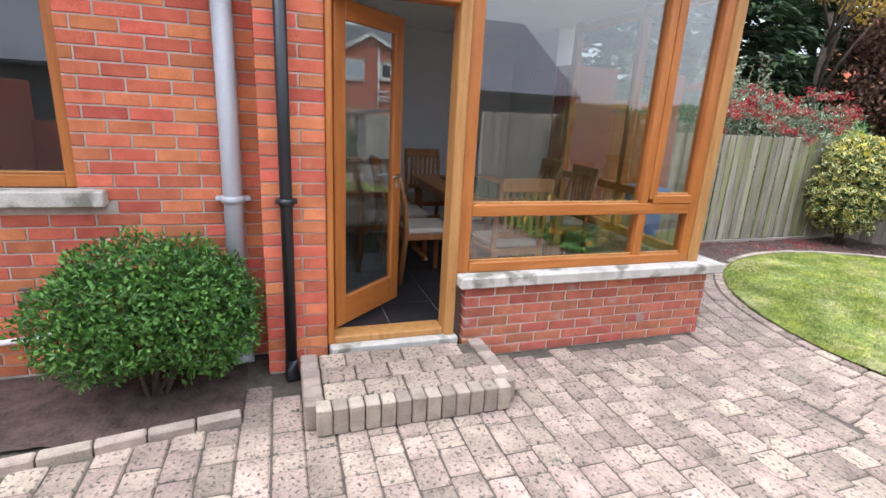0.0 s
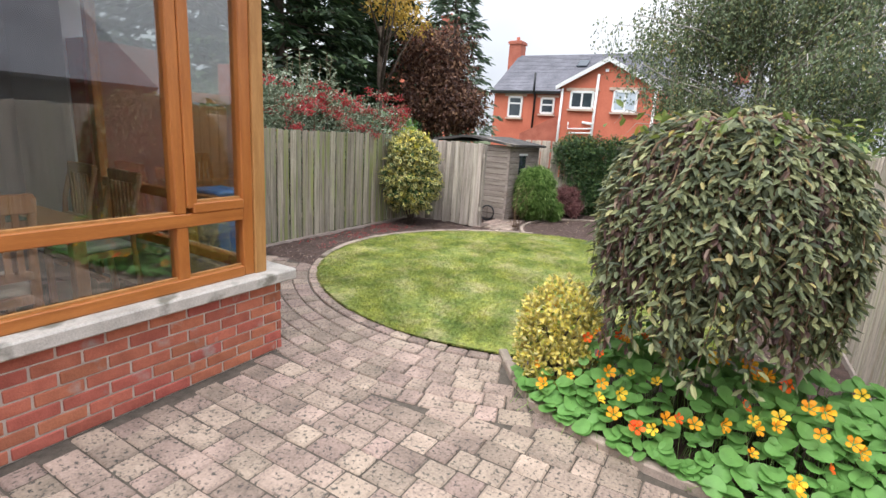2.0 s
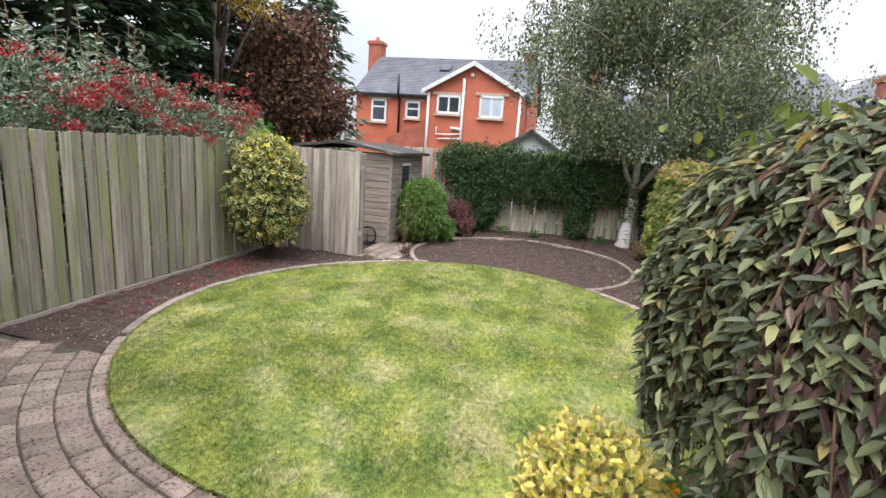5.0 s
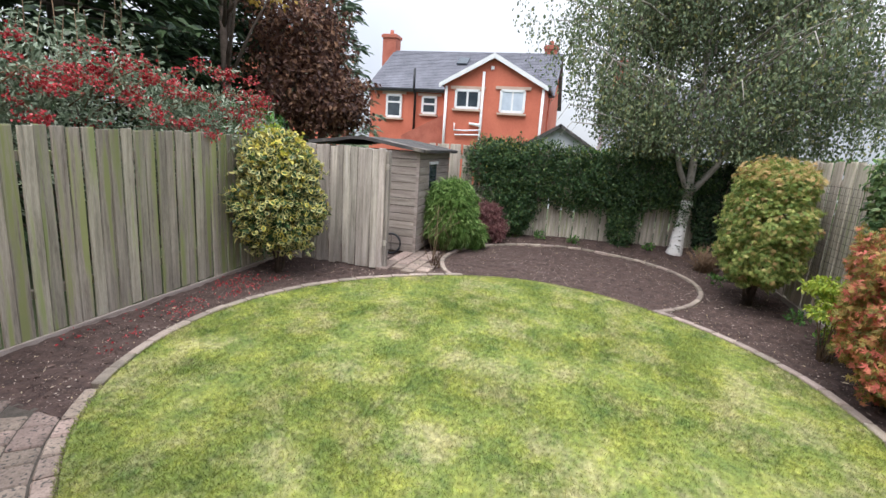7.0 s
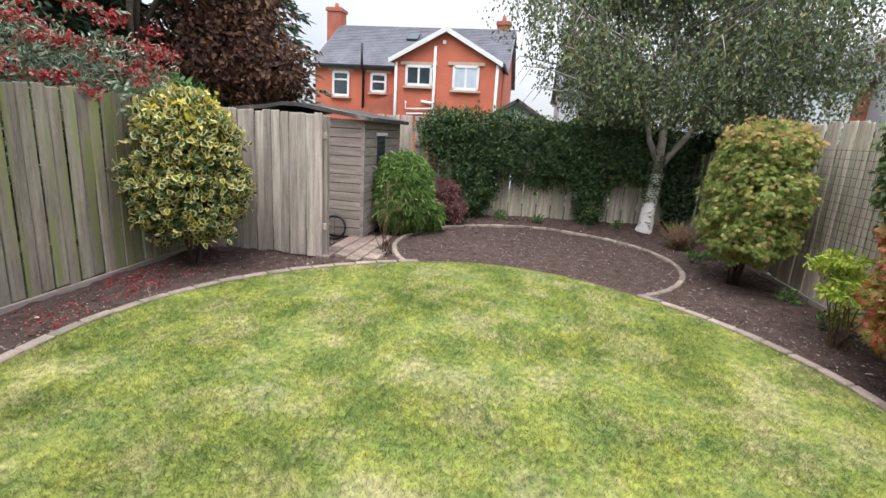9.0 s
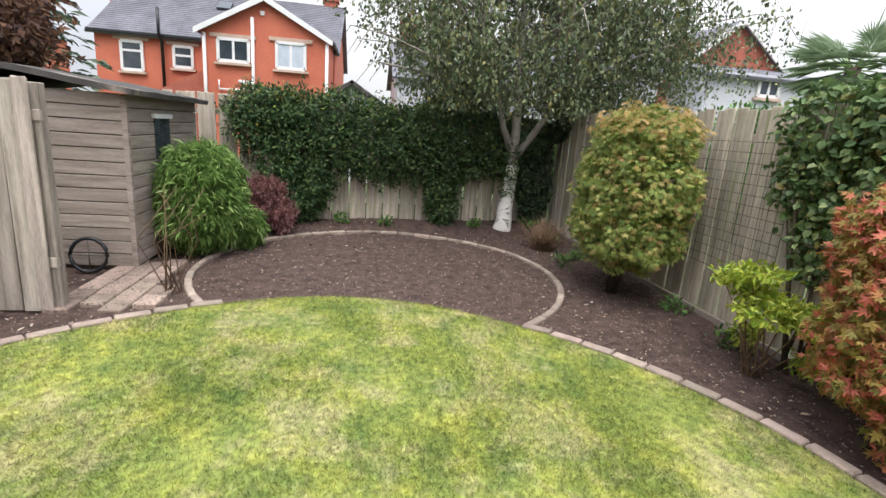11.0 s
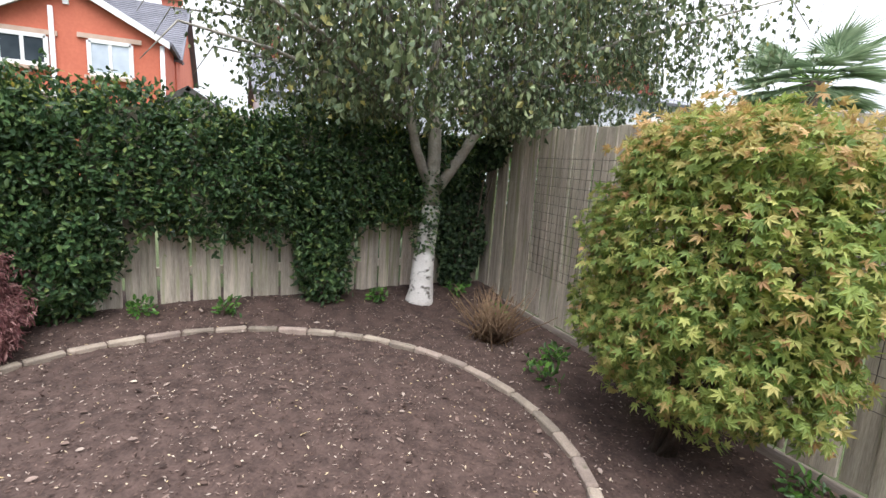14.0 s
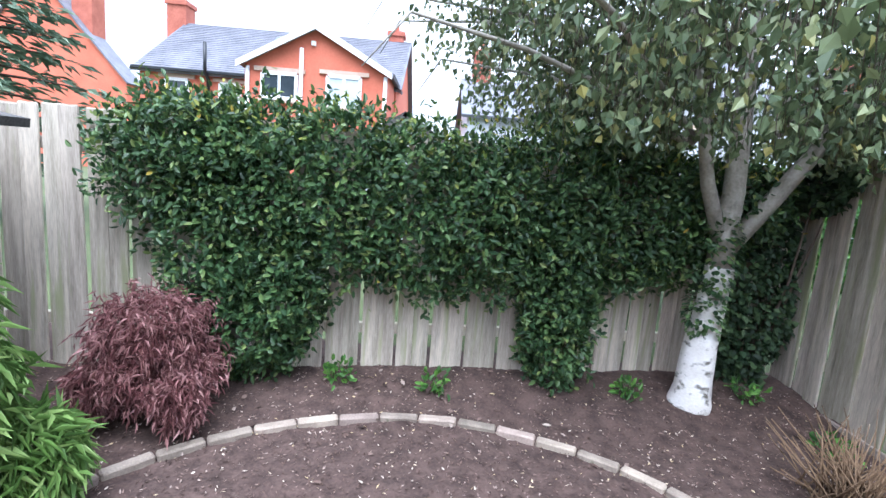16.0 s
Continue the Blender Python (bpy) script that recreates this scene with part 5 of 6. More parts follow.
def conifer(name, label, x, y, h, r, count, mat, seed, base=0.3, L=0.30):
    """A conifer: straight trunk and whorls of sweeping boughs covered with needles."""
    t = thing(name, label, "tree", "conifers beyond the fence", at=(x, y, -0.09))
    rng = np.random.RandomState(seed)
    tubes("trunk", [([(0, 0, 0), (0, 0, h * 0.6), (0, 0, h)], [0.16, 0.09, 0.02])], M["bark"], t)
    runs, P, D = [], [], []
    n = 130
    for i in range(n):
        z = base + (h - base) * (i / n) ** 0.9
        a = i * 2.4 + rng.uniform(-0.3, 0.3)
        ln = r * (1 - (z / h) ** 1.6) * rng.uniform(0.7, 1.15) + 0.15
        d = Vector((math.cos(a), math.sin(a), 0))
        e = Vector((0, 0, z)) + d * ln + Vector((0, 0, -0.12 * ln + 0.1))
        runs.append(([(0, 0, z), Vector((0, 0, z + 0.08)).lerp(e, 0.5), e], [0.03, 0.018, 0.004]))
        for k in range(count // n):
            u = rng.uniform(0.15, 1.0) ** 0.6
            q = Vector((0, 0, z)).lerp(e, u)
            s = (rng.uniform(-1, 1)) * 0.34 * ln * (1.1 - u) + rng.normal(0, 0.06)
            P.append((q.x - d.y * s, q.y + d.x * s, q.z + rng.normal(0, 0.07)))
            D.append((d.x * 0.8 - d.y * np.sign(s) * 0.7 + rng.normal(0, 0.25), d.y * 0.8 + d.x * np.sign(s) * 0.7 + rng.normal(0, 0.25), -0.25 + rng.normal(0, 0.2)))
    tubes("bough", runs, M["bark"], t, sides=4)
    P, D = np.array(P), np.array(D)
    leaves("crown", P, D, rng.normal(size=P.shape) * 0.4 + np.array([0, 0, 1]), L, L * 0.34, M[mat], t, "kite", curl=0.1)
    return t


conifer("conifer_tree", "tall dark green conifer beyond the timber fence", 6.6, 9.2, 9.0, 2.3, 15000, "lf_conifer", 41)
conifer("conifer_tree", "tall dark green conifer beyond the timber fence", 9.4, 9.6, 9.5, 2.4, 15000, "lf_conifer", 42)
conifer("conifer_tree", "tall dark green conifer beyond the timber fence", 12.2, 10.4, 10.0, 2.4, 15000, "lf_conifer", 43)
conifer("conifer_tree", "tall dark green conifer beyond the timber fence", 15.0, 11.2, 9.0, 2.2, 12000, "lf_conifer", 44)
conifer("cedar_tree", "thin blue-green cedar with sweeping open boughs", 18.2, 10.0, 8.5, 1.9, 3600, "lf_cedar", 45, 1.0, 0.34)


def broadleaf(name, label, x, y, trunk_h, blobs, count, L, mat, seed, W=0.6, shape="kite"):
    t = thing(name, label, "tree", at=(x, y, -0.09))
    P, U, rng = lumpy(count, blobs, seed, 0.35, 0.3, 2.6)
    base = np.array((x, y, -0.09))
    runs = [([(0, 0, 0), (0.05, 0.03, trunk_h * 0.6), (0, 0.05, trunk_h)], [0.12, 0.09, 0.05])]
    for c, r in blobs:
        for k in range(4):
            u = Vector(rng.normal(size=3)).normalized()
            e = Vector(c) - Vector(base) + Vector((u.x * r[0], u.y * r[1], abs(u.z) * r[2])) * 0.8
            s = Vector((0.02, 0.03, trunk_h * rng.uniform(0.5, 1.0)))
            runs.append(([s, s.lerp(e, 0.5) + Vector((0, 0, 0.1)), e], [0.04, 0.022, 0.006]))
    tubes("trunk", runs, M["bark"], t, sides=6)
    leaves("crown", P - base, U * 0.4 + rng.normal(size=P.shape) * 0.7 + np.array([0, 0, -0.5]), U + rng.normal(size=P.shape) * 0.5, L, L * W, M[mat], t, shape, curl=0.1)
    return t


broadleaf("bronze_tree", "bronze-brown leaved tree behind the garden corner", 13.4, 7.9, 3.2, [((13.4, 7.7, 2.6), (1.3, 1.25, 0.95)), ((13.5, 7.9, 3.7), (1.2, 1.1, 0.9)), ((13.3, 6.9, 2.2), (0.9, 0.7, 0.6))], 9500, 0.13, "lf_bronze", 51)
broadleaf("yellow_tree", "sparse tree with a few yellow autumn leaves", 11.4, 8.2, 4.2, [((11.4, 8.1, 4.9), (1.0, 0.9, 0.6)), ((11.9, 7.7, 4.3), (0.6, 0.6, 0.35))], 900, 0.12, "lf_yellow", 52)
shrub("green_shrub", "bright green shrub above the corner of the fence", "shrub", [((9.9, 6.3, 1.35), (0.55, 0.4, 0.32))], 1800, 0.09, 0.05, M["lf_lime"], 53, stem=(9.9, 6.3, -0.09))
shrub("laurel_shrub", "dark green shrub behind the fence corner", "shrub", [((10.2, 6.9, 1.3), (1.0, 0.5, 0.6))], 3000, 0.10, 0.05, M["lf_box"], 54, stem=(10.2, 6.9, -0.09))

berry_bush = shrub("cotoneaster", "silvery-green shrub with scarlet berries leaning over the fence", "shrub", [((7.2, 6.05, 1.55), (1.55, 0.62, 0.60)), ((8.1, 5.75, 1.55), (0.75, 0.62, 0.45)), ((6.1, 6.1, 1.7), (0.9, 0.55, 0.6)), ((5.4, 6.3, 1.6), (0.7, 0.5, 0.5))], 15000, 0.06, 0.022, M["lf_silver"], 55, stem=(7.2, 6.1, -0.09), lump=0.3, stems=14, inner=0.4)
CR = np.random.RandomState(56)
runs, P, D = [], [], []
for i in range(44):
    x = CR.uniform(4.9, 7.7)
    s = Vector((x, 6.15 + CR.uniform(-0.25, 0.2), 1.75))
    e = s + Vector((CR.normal(0, 0.12), CR.normal(0, 0.1), CR.uniform(0.45, 1.05)))
    runs.append(([s, e], [0.008, 0.003]))
    for k in range(30):
        q = s.lerp(e, CR.uniform(0, 1))
        P.append(q)
        a = CR.uniform(0, 6.28)
        D.append((math.cos(a), math.sin(a), 0.35))
off = Vector((7.2, 6.1, -0.09))
sh = tubes("shoot", [([a - off, b - off], r) for (a, b), r in runs], M["twig"], berry_bush, sides=4)
sl = leaves("shoot_leaf", np.array([p - off for p in P]), np.array(D), CR.normal(size=(len(P), 3)) + np.array([0, 0, 1]), 0.085, 0.036, M["lf_silver"], berry_bush)
P = []
for i in range(26):
    c = np.array((CR.uniform(5.3, 8.9), 0, CR.uniform(1.45, 2.25)))
    c[1] = 5.42 + CR.uniform(0, 0.5) + max(0, c[2] - 1.8) * 0.5
    P.append(c + CR.normal(0, 1, (40, 3)) * np.array((0.075, 0.05, 0.032)))
P = np.concatenate(P)
bc = leaves("berry", P - np.array(off), CR.normal(size=P.shape), CR.normal(size=P.shape), 0.028, 0.03, M["berry"], berry_bush, "oval", 0.4, "clusters of scarlet berries")

runs, P, D, B = [], [], [], []
for i in range(22):
    s = Vector((CR.uniform(5.6, 8.4), 5.75, CR.uniform(1.55, 1.85)))
    e = s + Vector((CR.uniform(-0.15, 0.75), CR.uniform(-0.75, -0.2), CR.uniform(-0.05, 0.55)))
    mid = s.lerp(e, 0.55) + Vector((0, 0, CR.uniform(0.08, 0.22)))
    runs.append(([s - off, mid - off, e - off], [0.008, 0.006, 0.003]))
    for k in range(46):
        u = CR.uniform(0, 1)
        q = s.lerp(mid, u * 2) if u < 0.5 else mid.lerp(e, u * 2 - 1)
        P.append(np.array(q - off) + CR.normal(0, 0.02, 3))
        D.append(CR.normal(0, 1, 3) + np.array((0.2, -0.2, 0.1)))
    for k in range(CR.randint(3, 7)):
        q = mid.lerp(e, CR.uniform(-0.4, 1.0))
        B.append(np.array(q - off) + CR.normal(0, 1, (26, 3)) * np.array((0.045, 0.035, 0.026)))
spray = tubes("arching_branch", runs, M["twig"], berry_bush, sides=5)
spray_leaf = leaves("spray_leaf", np.array(P), np.array(D), CR.normal(size=(len(P), 3)) + np.array([0, 0, 1]), 0.055, 0.02, M["lf_silver"], berry_bush)
B = np.concatenate(B)
spray_berry = leaves("berry", B, CR.normal(size=B.shape), CR.normal(size=B.shape), 0.024, 0.026, M["berry"], berry_bush, "oval", 0.4, "clusters of scarlet berries")
for o in (sh, sl, bc, spray, spray_leaf, spray_berry):
    tagged(o, kind="stuff")

palm = thing("palm_tree", "fan palm with spiky green fronds beyond the fence", "tree", at=(12.0, -5.05, -0.09))
tubes("trunk", [([(0, 0, 0), (0.02, 0, 1.4), (0, 0, 2.75)], [0.13, 0.12, 0.10])], M["bark"], palm)
PR = np.random.RandomState(61)
P, D, N = [], [], []
stalks = []
for i in range(34):
    a, el = PR.uniform(0, 6.28), PR.uniform(-0.5, 1.2)
    d = np.array((math.cos(a) * math.cos(el), math.sin(a) * math.cos(el), math.sin(el)))
    hub = np.array((0, 0, 2.72)) + d * 0.42
    stalks.append(([(0, 0, 2.72), hub], [0.012, 0.008]))
    sd = unit(np.cross(d, (0, 0, 1.0)))
    for k in np.linspace(-1.3, 1.3, 26):
        P.append(hub)
        D.append(d * math.cos(k) + sd * math.sin(k) + np.array((0, 0, -0.1)))
        N.append(np.cross(sd, d))
tubes("stalk", stalks, M["lf_bamboo"], palm, sides=4)
leaves("frond", np.array(P), np.array(D), np.array(N), 0.50, 0.024, M["lf_palm"], palm, "kite", curl=0.08)
for (x, y, z, rx, ry, rz, sd) in ((12.2, -4.4, 0.95, 1.7, 0.6, 1.0, 66), (11.0, -6.5, 1.2, 2.2, 1.0, 1.0, 62), (16.0, -6.0, 1.1, 2.5, 1.0, 1.0, 63), (15.5, -3.0, 1.0, 1.2, 1.6, 0.75, 64), (15.0, 0.5, 0.9, 0.9, 1.8, 0.75, 65)):
    shrub("garden_hedge", "rough green hedge in a neighbouring garden", "hedge", [((x, y, z), (rx, ry, rz))], 5000, 0.13, 0.07, M["lf_box"], sd, stem=(x, y, -0.09), lump=0.25)

for i, (x, y) in enumerate(((12.05, 0.35), (12.1, -0.45), (11.6, -0.62), (10.6, -0.55), (11.95, 1.6), (10.35, -0.28), (8.35, -0.72), (9.0, -0.74), (12.0, 2.2))):
    shrub("weed", "small green weed growing by the fence foot", "weed", [((x, y, 0.06 + bank(x)), (0.10 + 0.03 * (i % 3), 0.10, 0.06))], 70, 0.05, 0.024, M["lf_box"], 300 + i, stem=(x, y, bank(x)), lump=0.3, stems=3, inner=0.2, group="weeds by the fence", thick=0.003)

# dry stems by the disc of soil
dry = thing("dry_perennial", "clump of cut dry brown stems", "plant", at=(11.1, -0.32, 0))
dry_stems = tubes("stem", [([(CR.normal(0, 0.07), CR.normal(0, 0.07), 0), (CR.normal(0, 0.20), CR.normal(0, 0.15), CR.uniform(0.16, 0.40))], [0.005, 0.0025]) for i in range(170)], M["twig"], dry, sides=3)
tagged(dry_stems, kind="stuff")
rose = thing("bare_rose", "thin bare rose stems by the shed slab", "plant", at=(9.25, 3.32, 0))
tubes("stem", [([(CR.normal(0, 0.04), CR.normal(0, 0.04), 0), (CR.normal(0, 0.1), CR.normal(0, 0.1), 0.4), (CR.normal(0, 0.18), CR.normal(0, 0.18), CR.uniform(0.6, 0.85))], [0.006, 0.004, 0.002]) for i in range(9)], M["twig"], rose, sides=4)

# nasturtiums
nast = thing("nasturtium_patch", "sprawling nasturtiums with round leaves and orange flowers", "flowers", at=(4.0, 0.3, 0))
NR = np.random.RandomState(71)


def disc_mesh(name, r, dip, wave, mat, sides=11):
    v = [(0, 0, -dip)]
    for k in range(sides):
        a = 2 * math.pi * k / sides
        v.append((r * math.cos(a) * (1 + 0.06 * math.sin(3 * a)), r * math.sin(a), wave * math.sin(2 * a + r * 40)))
    me = bpy.data.meshes.new(name)
    me.from_pydata(v, [], [(0, 1 + k, 1 + (k + 1) % sides) for k in range(sides)])
    me.polygons.foreach_set("use_smooth", [True] * sides)
    me.materials.append(mat)
    return me


pads = [disc_mesh("leaf", r, 0.006, w, M["lf_nast"]) for r, w in ((0.022, 0.003), (0.030, 0.005), (0.038, 0.006), (0.046, 0.007), (0.055, 0.009))]
stalk_runs, placed = [], 0
while placed < 860:
    y = NR.uniform(-1.0, 1.15)
    x = bed_edge(y) + NR.uniform(-0.05, 0.92) ** 1.0
    if math.hypot(x - 4.06, y - 0.90) < 0.25 or in_lawn(x, y, 0.1) or (x > 4.45 and y > 0.3):
        continue
    inward = x - bed_edge(y)
    z = 0.05 + min(0.32, max(0, inward) * 0.9) * NR.uniform(0.5, 1.1) + NR.uniform(0, 0.05)
    k = NR.randint(0, 5) if NR.uniform() < 0.6 else NR.randint(2, 5)
    share("leaf", pads[k], pose(x - 4.0, y - 0.3, z, NR.normal(0, 15), NR.normal(-12, 14), 0) @ pose(0, 0, 0, 0, 0, NR.uniform(0, 360)), nast)
    stalk_runs.append(([(x - 4.0 + NR.normal(0, 0.05), y - 0.3 + NR.normal(0, 0.05), 0.0), (x - 4.0, y - 0.3, z - 0.004)], [0.002, 0.0015]))
    placed += 1
tubes("stalk", stalk_runs, M["lf_bamboo"], nast, sides=3)


def flower_mesh(mat):
    v, f = [], []
    for k in range(5):
        a = 2 * math.pi * k / 5
        for r, da, z in ((0.004, 0, -0.012), (0.018, 0.55, 0.0), (0.030, 0.38, 0.006), (0.033, 0, 0.004), (0.030, -0.38, 0.006), (0.018, -0.55, 0.0)):
            v.append((r * math.cos(a + da), r * math.sin(a + da), z))
        o = k * 6
        f.append((o, o + 5, o + 4, o + 3, o + 2, o + 1))
    me = bpy.data.meshes.new("flower")
    me.from_pydata(v, [], f)
    me.materials.append(mat)
    return me


blooms = [flower_mesh(M["petal_orange"]), flower_mesh(M["petal_red"]), flower_mesh(M["petal_yellow"])]

for i in range(64):
    y = NR.uniform(-0.95, 1.1)
    x = bed_edge(y) + NR.uniform(0.0, 0.6)
    if math.hypot(x - 4.06, y - 0.90) < 0.25:
        continue
    z = 0.17 + min(0.33, (x - bed_edge(y)) * 0.95)
    share("flower", blooms[(0, 0, 0, 1, 2)[NR.randint(0, 5)]], pose(x - 4.0, y - 0.3, z, NR.uniform(-10, 30), NR.uniform(-75, -25), NR.uniform(-40, 40)) @ Matrix.Scale(NR.uniform(0.8, 1.35), 4), nast)

# litter on the soil
LR = np.random.RandomState(81)
P = []
while len(P) < 36000:
    x, y = LR.uniform(5.1, 12.3), LR.uniform(-0.9, 5.2)
    if not in_lawn(x, y, 0.1):
        P.append((x, y, soil_height(x, y) + 0.006))
P = np.array(P)
chips = leaves("bark_chips", P, LR.normal(size=P.shape) * np.array([1, 1, 0.3]), LR.normal(size=P.shape) * 0.4 + np.array([0, 0, 1]), 0.021, 0.008, M["litter"], None, "kite", 0.05)
tagged(chips, "scattered bark chips and bits on the bare soil", "bark chips", kind="stuff")
P = []
while len(P) < 560:
    x, y = LR.uniform(3.6, 12.3), LR.uniform(-0.9, 5.2)
    if not in_lawn(x, y, 0.1) and not (x < 5.1 and y > 1.2) and x > bed_edge(y) + 0.1:
        P.append((x, y, soil_height(x, y) + 0.012))
P = np.array(P)
fallen = leaves("fallen_leaves", P, LR.normal(size=P.shape) * np.array([1, 1, 0.1]), LR.normal(size=P.shape) * 0.25 + np.array([0, 0, 1]), 0.045, 0.024, M["litter"], None, "oval", 0.12)
tagged(fallen, "dry fallen leaves lying on the soil", "fallen leaves", kind="stuff")
P = []
for i in range(26):
    c = np.array((LR.uniform(5.7, 8.0), LR.uniform(4.7, 5.15), 0.012))
    P.append(c + LR.normal(0, 1, (14, 3)) * np.array((0.10, 0.06, 0.003)))
P = np.concatenate(P)
dropped = leaves("fallen_berries", P, LR.normal(size=P.shape) * np.array([1, 1, 0.2]), LR.normal(size=P.shape) + np.array([0, 0, 1]), 0.022, 0.016, M["berry"], None, "oval", 0.3)
tagged(dropped, "scarlet berries fallen on the soil by the fence", "berries", kind="stuff")


# ---- fences, board by board ----
def board_mesh(name, w, h, t, mat, seed):
    rng = random.Random(seed)
    bm = boxed(-w / 2, -t / 2, 0, w / 2, t / 2, h, 0.004)
    for v in bm.verts:
        v.co.x += rng.uniform(-0.0015, 0.0015)
        if v.co.z > h / 2:
            v.co.z += rng.uniform(-0.006, 0.006)
    me = bpy.data.meshes.new(name)
    bm.to_mesh(me)
    bm.free()
    me.materials.append(mat)
    return me


def fence(name, label, a, b, h, mat, step, width, seed, face, post_every=1.8, gravel=True, z0=0.05):
    a, b = Vector((*a, 0)), Vector((*b, 0))
    d = (b - a).normalized()
    ang = math.degrees(math.atan2(d.y, d.x))
    t = thing(name, label, "fence", kind="structure", at=a)
    rng = random.Random(seed)
    meshes = [board_mesh("board", width * k, h - z0, 0.018, M[mat], seed + i) for i, k in enumerate((1.0, 0.96, 1.03))]
    n = int((b - a).length / step)
    for i in range(n):
        p = d * (step * (i + 0.5))
        lift = rng.uniform(-0.012, 0.012)
        o = share("board", meshes[rng.randrange(3)], Matrix.Translation((p.x, p.y, z0 + lift)) @ pose(0, face * 0.012 * (i % 2), 0, rng.uniform(-0.4, 0.4), rng.uniform(-0.5, 0.5), ang + 3.0 + rng.uniform(-2.2, 2.2)), t)
    nrm = Vector((-d.y, d.x, 0)) * face
    ln = (b - a).length
    for z in (0.3, h - 0.25):
        part("rail", boxed(0, -0.02, z, ln, 0.02, z + 0.07, 0.004, Matrix.Translation(-nrm * 0.045) @ pose(0, 0, 0, 0, 0, ang)), M[mat], t)
    k = 0.0
    while k <= ln:
        part("post", boxed(k - 0.04, -0.04, -0.05, k + 0.04, 0.04, h - 0.02, 0.006, Matrix.Translation(-nrm * 0.075) @ pose(0, 0, 0, 0, 0, ang)), M[mat], t)
        k += post_every
    if gravel:
        part("gravel_board", boxed(0, -0.012, -0.03, ln, 0.012, z0, 0.004, Matrix.Translation(nrm * 0.024) @ pose(0, 0, 0, 0, 0, ang)), M["shed"], t)
    return t


fence("fence_left", "tall silvered timber board fence with green algae", (4.70, 5.28), (8.85, 5.34), 1.54, "fence", 0.114, 0.103, 5, -1, z0=0.03)
fence("fence_shed", "grey close-boarded fence panel in front of the shed", (8.83, 5.30), (8.83, 3.86), 1.49, "fence_grey", 0.094, 0.089, 6, -1, 1.4, False, 0.02)
fence("fence_back", "grey-brown timber board fence at the end of the garden", (11.95, 4.3), (12.56, -0.90), 1.60, "fence_pale", 0.116, 0.104, 7, -1, gravel=False, z0=0.03)
fence("fence_right", "weathered timber board fence along the garden", (3.0, -1.05), (12.62, -0.92), 1.68, "fence_pale", 0.118, 0.108, 8, 1)

mesh_wire = thing("wire_trellis", "rusty square wire mesh fixed to the timber fence", "trellis", at=(9.9, -0.87, 0))
runs = []
for i in range(45):
    x = -1.65 + i * 0.075
    runs.append(([(x, 0, 0.45), (x, 0, 1.45)], [0.0024] * 2))
for j in range(14):
    z = 0.46 + j * 0.075
    runs.append(([(-1.65, 0.001, z), (1.65, 0.001, z)], [0.0024] * 2))
tubes("mesh", runs, M["wire"], mesh_wire, sides=3)


# ---- edging blocks ----
def block_mesh(name, lx, ly, h, mat, bevel=0.006, seed=0):
    rng = random.Random(seed)
    bm = boxed(-lx / 2, -ly / 2, 0, lx / 2, ly / 2, h, bevel)
    for v in bm.verts:
        v.co += Vector((rng.uniform(-0.002, 0.002), rng.uniform(-0.002, 0.002), 0))
    me = bpy.data.meshes.new(name)
    bm.to_mesh(me)
    bm.free()
    me.materials.append(mat)
    return me


PR2 = random.Random(91)
kerbs = [block_mesh("edging_block", 0.21, 0.070, 0.09, M["kerb"], 0.008, i) for i in range(3)]
edging = thing("lawn_edging", "ring of weathered concrete edging blocks round the lawn", "edging", kind="structure")


def ring(parent, c, r, a0, a1, step, meshes, z, name, keep=None):
    n = max(1, int(abs(a1 - a0) * r / step))
    for i in range(n):
        a = a0 + (a1 - a0) * (i + 0.5) / n
        rr = r + (lawn_r(a) - LAWN_R if c is LAWN else 0.0)
        x, y = c[0] + rr * math.cos(a), c[1] + rr * math.sin(a)
        if keep and not keep(x, y):
            continue
        share(name, meshes[PR2.randrange(len(meshes))], pose(x, y, z + bank(x) + PR2.uniform(-0.003, 0.003), PR2.uniform(-1, 1), PR2.uniform(-1, 1), math.degrees(a) + 90 + PR2.uniform(-1, 1)), parent)


far_enough = lambda x, y: math.hypot(x - DISC[0], y - DISC[1]) > DISC_R - 0.02
ring(edging, LAWN, LAWN_R + 0.045, radians(-115), radians(118), 0.216, kerbs, -0.055, "edging_block", far_enough)
soldier = [block_mesh("edging_block", 0.16, 0.10, 0.06, M["paver"], 0.010, i) for i in range(3)]
ring(edging, LAWN, LAWN_R + 0.055, radians(118), radians(212), 0.166, soldier, -0.054, "edging_block")
slim = [block_mesh("edging_block", 0.21, 0.058, 0.08, M["kerb"], 0.008, 20 + i) for i in range(3)]
disc_edge = thing("soil_edging", "ring of concrete edging blocks round the disc of soil", "edging", kind="structure")
ring(disc_edge, DISC, DISC_R + 0.04, radians(-150), radians(150), 0.216, slim, -0.056, "edging_block", lambda x, y: not in_lawn(x, y, 0.06))
bed_edging = thing("bed_edging", "dark concrete edging blocks along the flower bed", "edging", kind="structure")
for i in range(13):
    y = -1.0 + i * 0.185
    if y < 1.12:
        x = bed_edge(y)
        slope = math.degrees(math.atan2(0.1, bed_edge(y + 0.05) - bed_edge(y - 0.05)))
        share("edging_block", kerbs[i % 3], pose(x, y, -0.05, 0, 0, slope), bed_edging)
for i in range(5):
    share("edging_block", kerbs[i % 3], pose(4.02 + 0.04 * i, 1.19 + 0.03 * i, -0.05, 0, 0, 35), bed_edging) if i in (0, 4) else None
house_edging = thing("house_bed_edging", "grey edging blocks along the bed by the house", "edging", kind="structure")
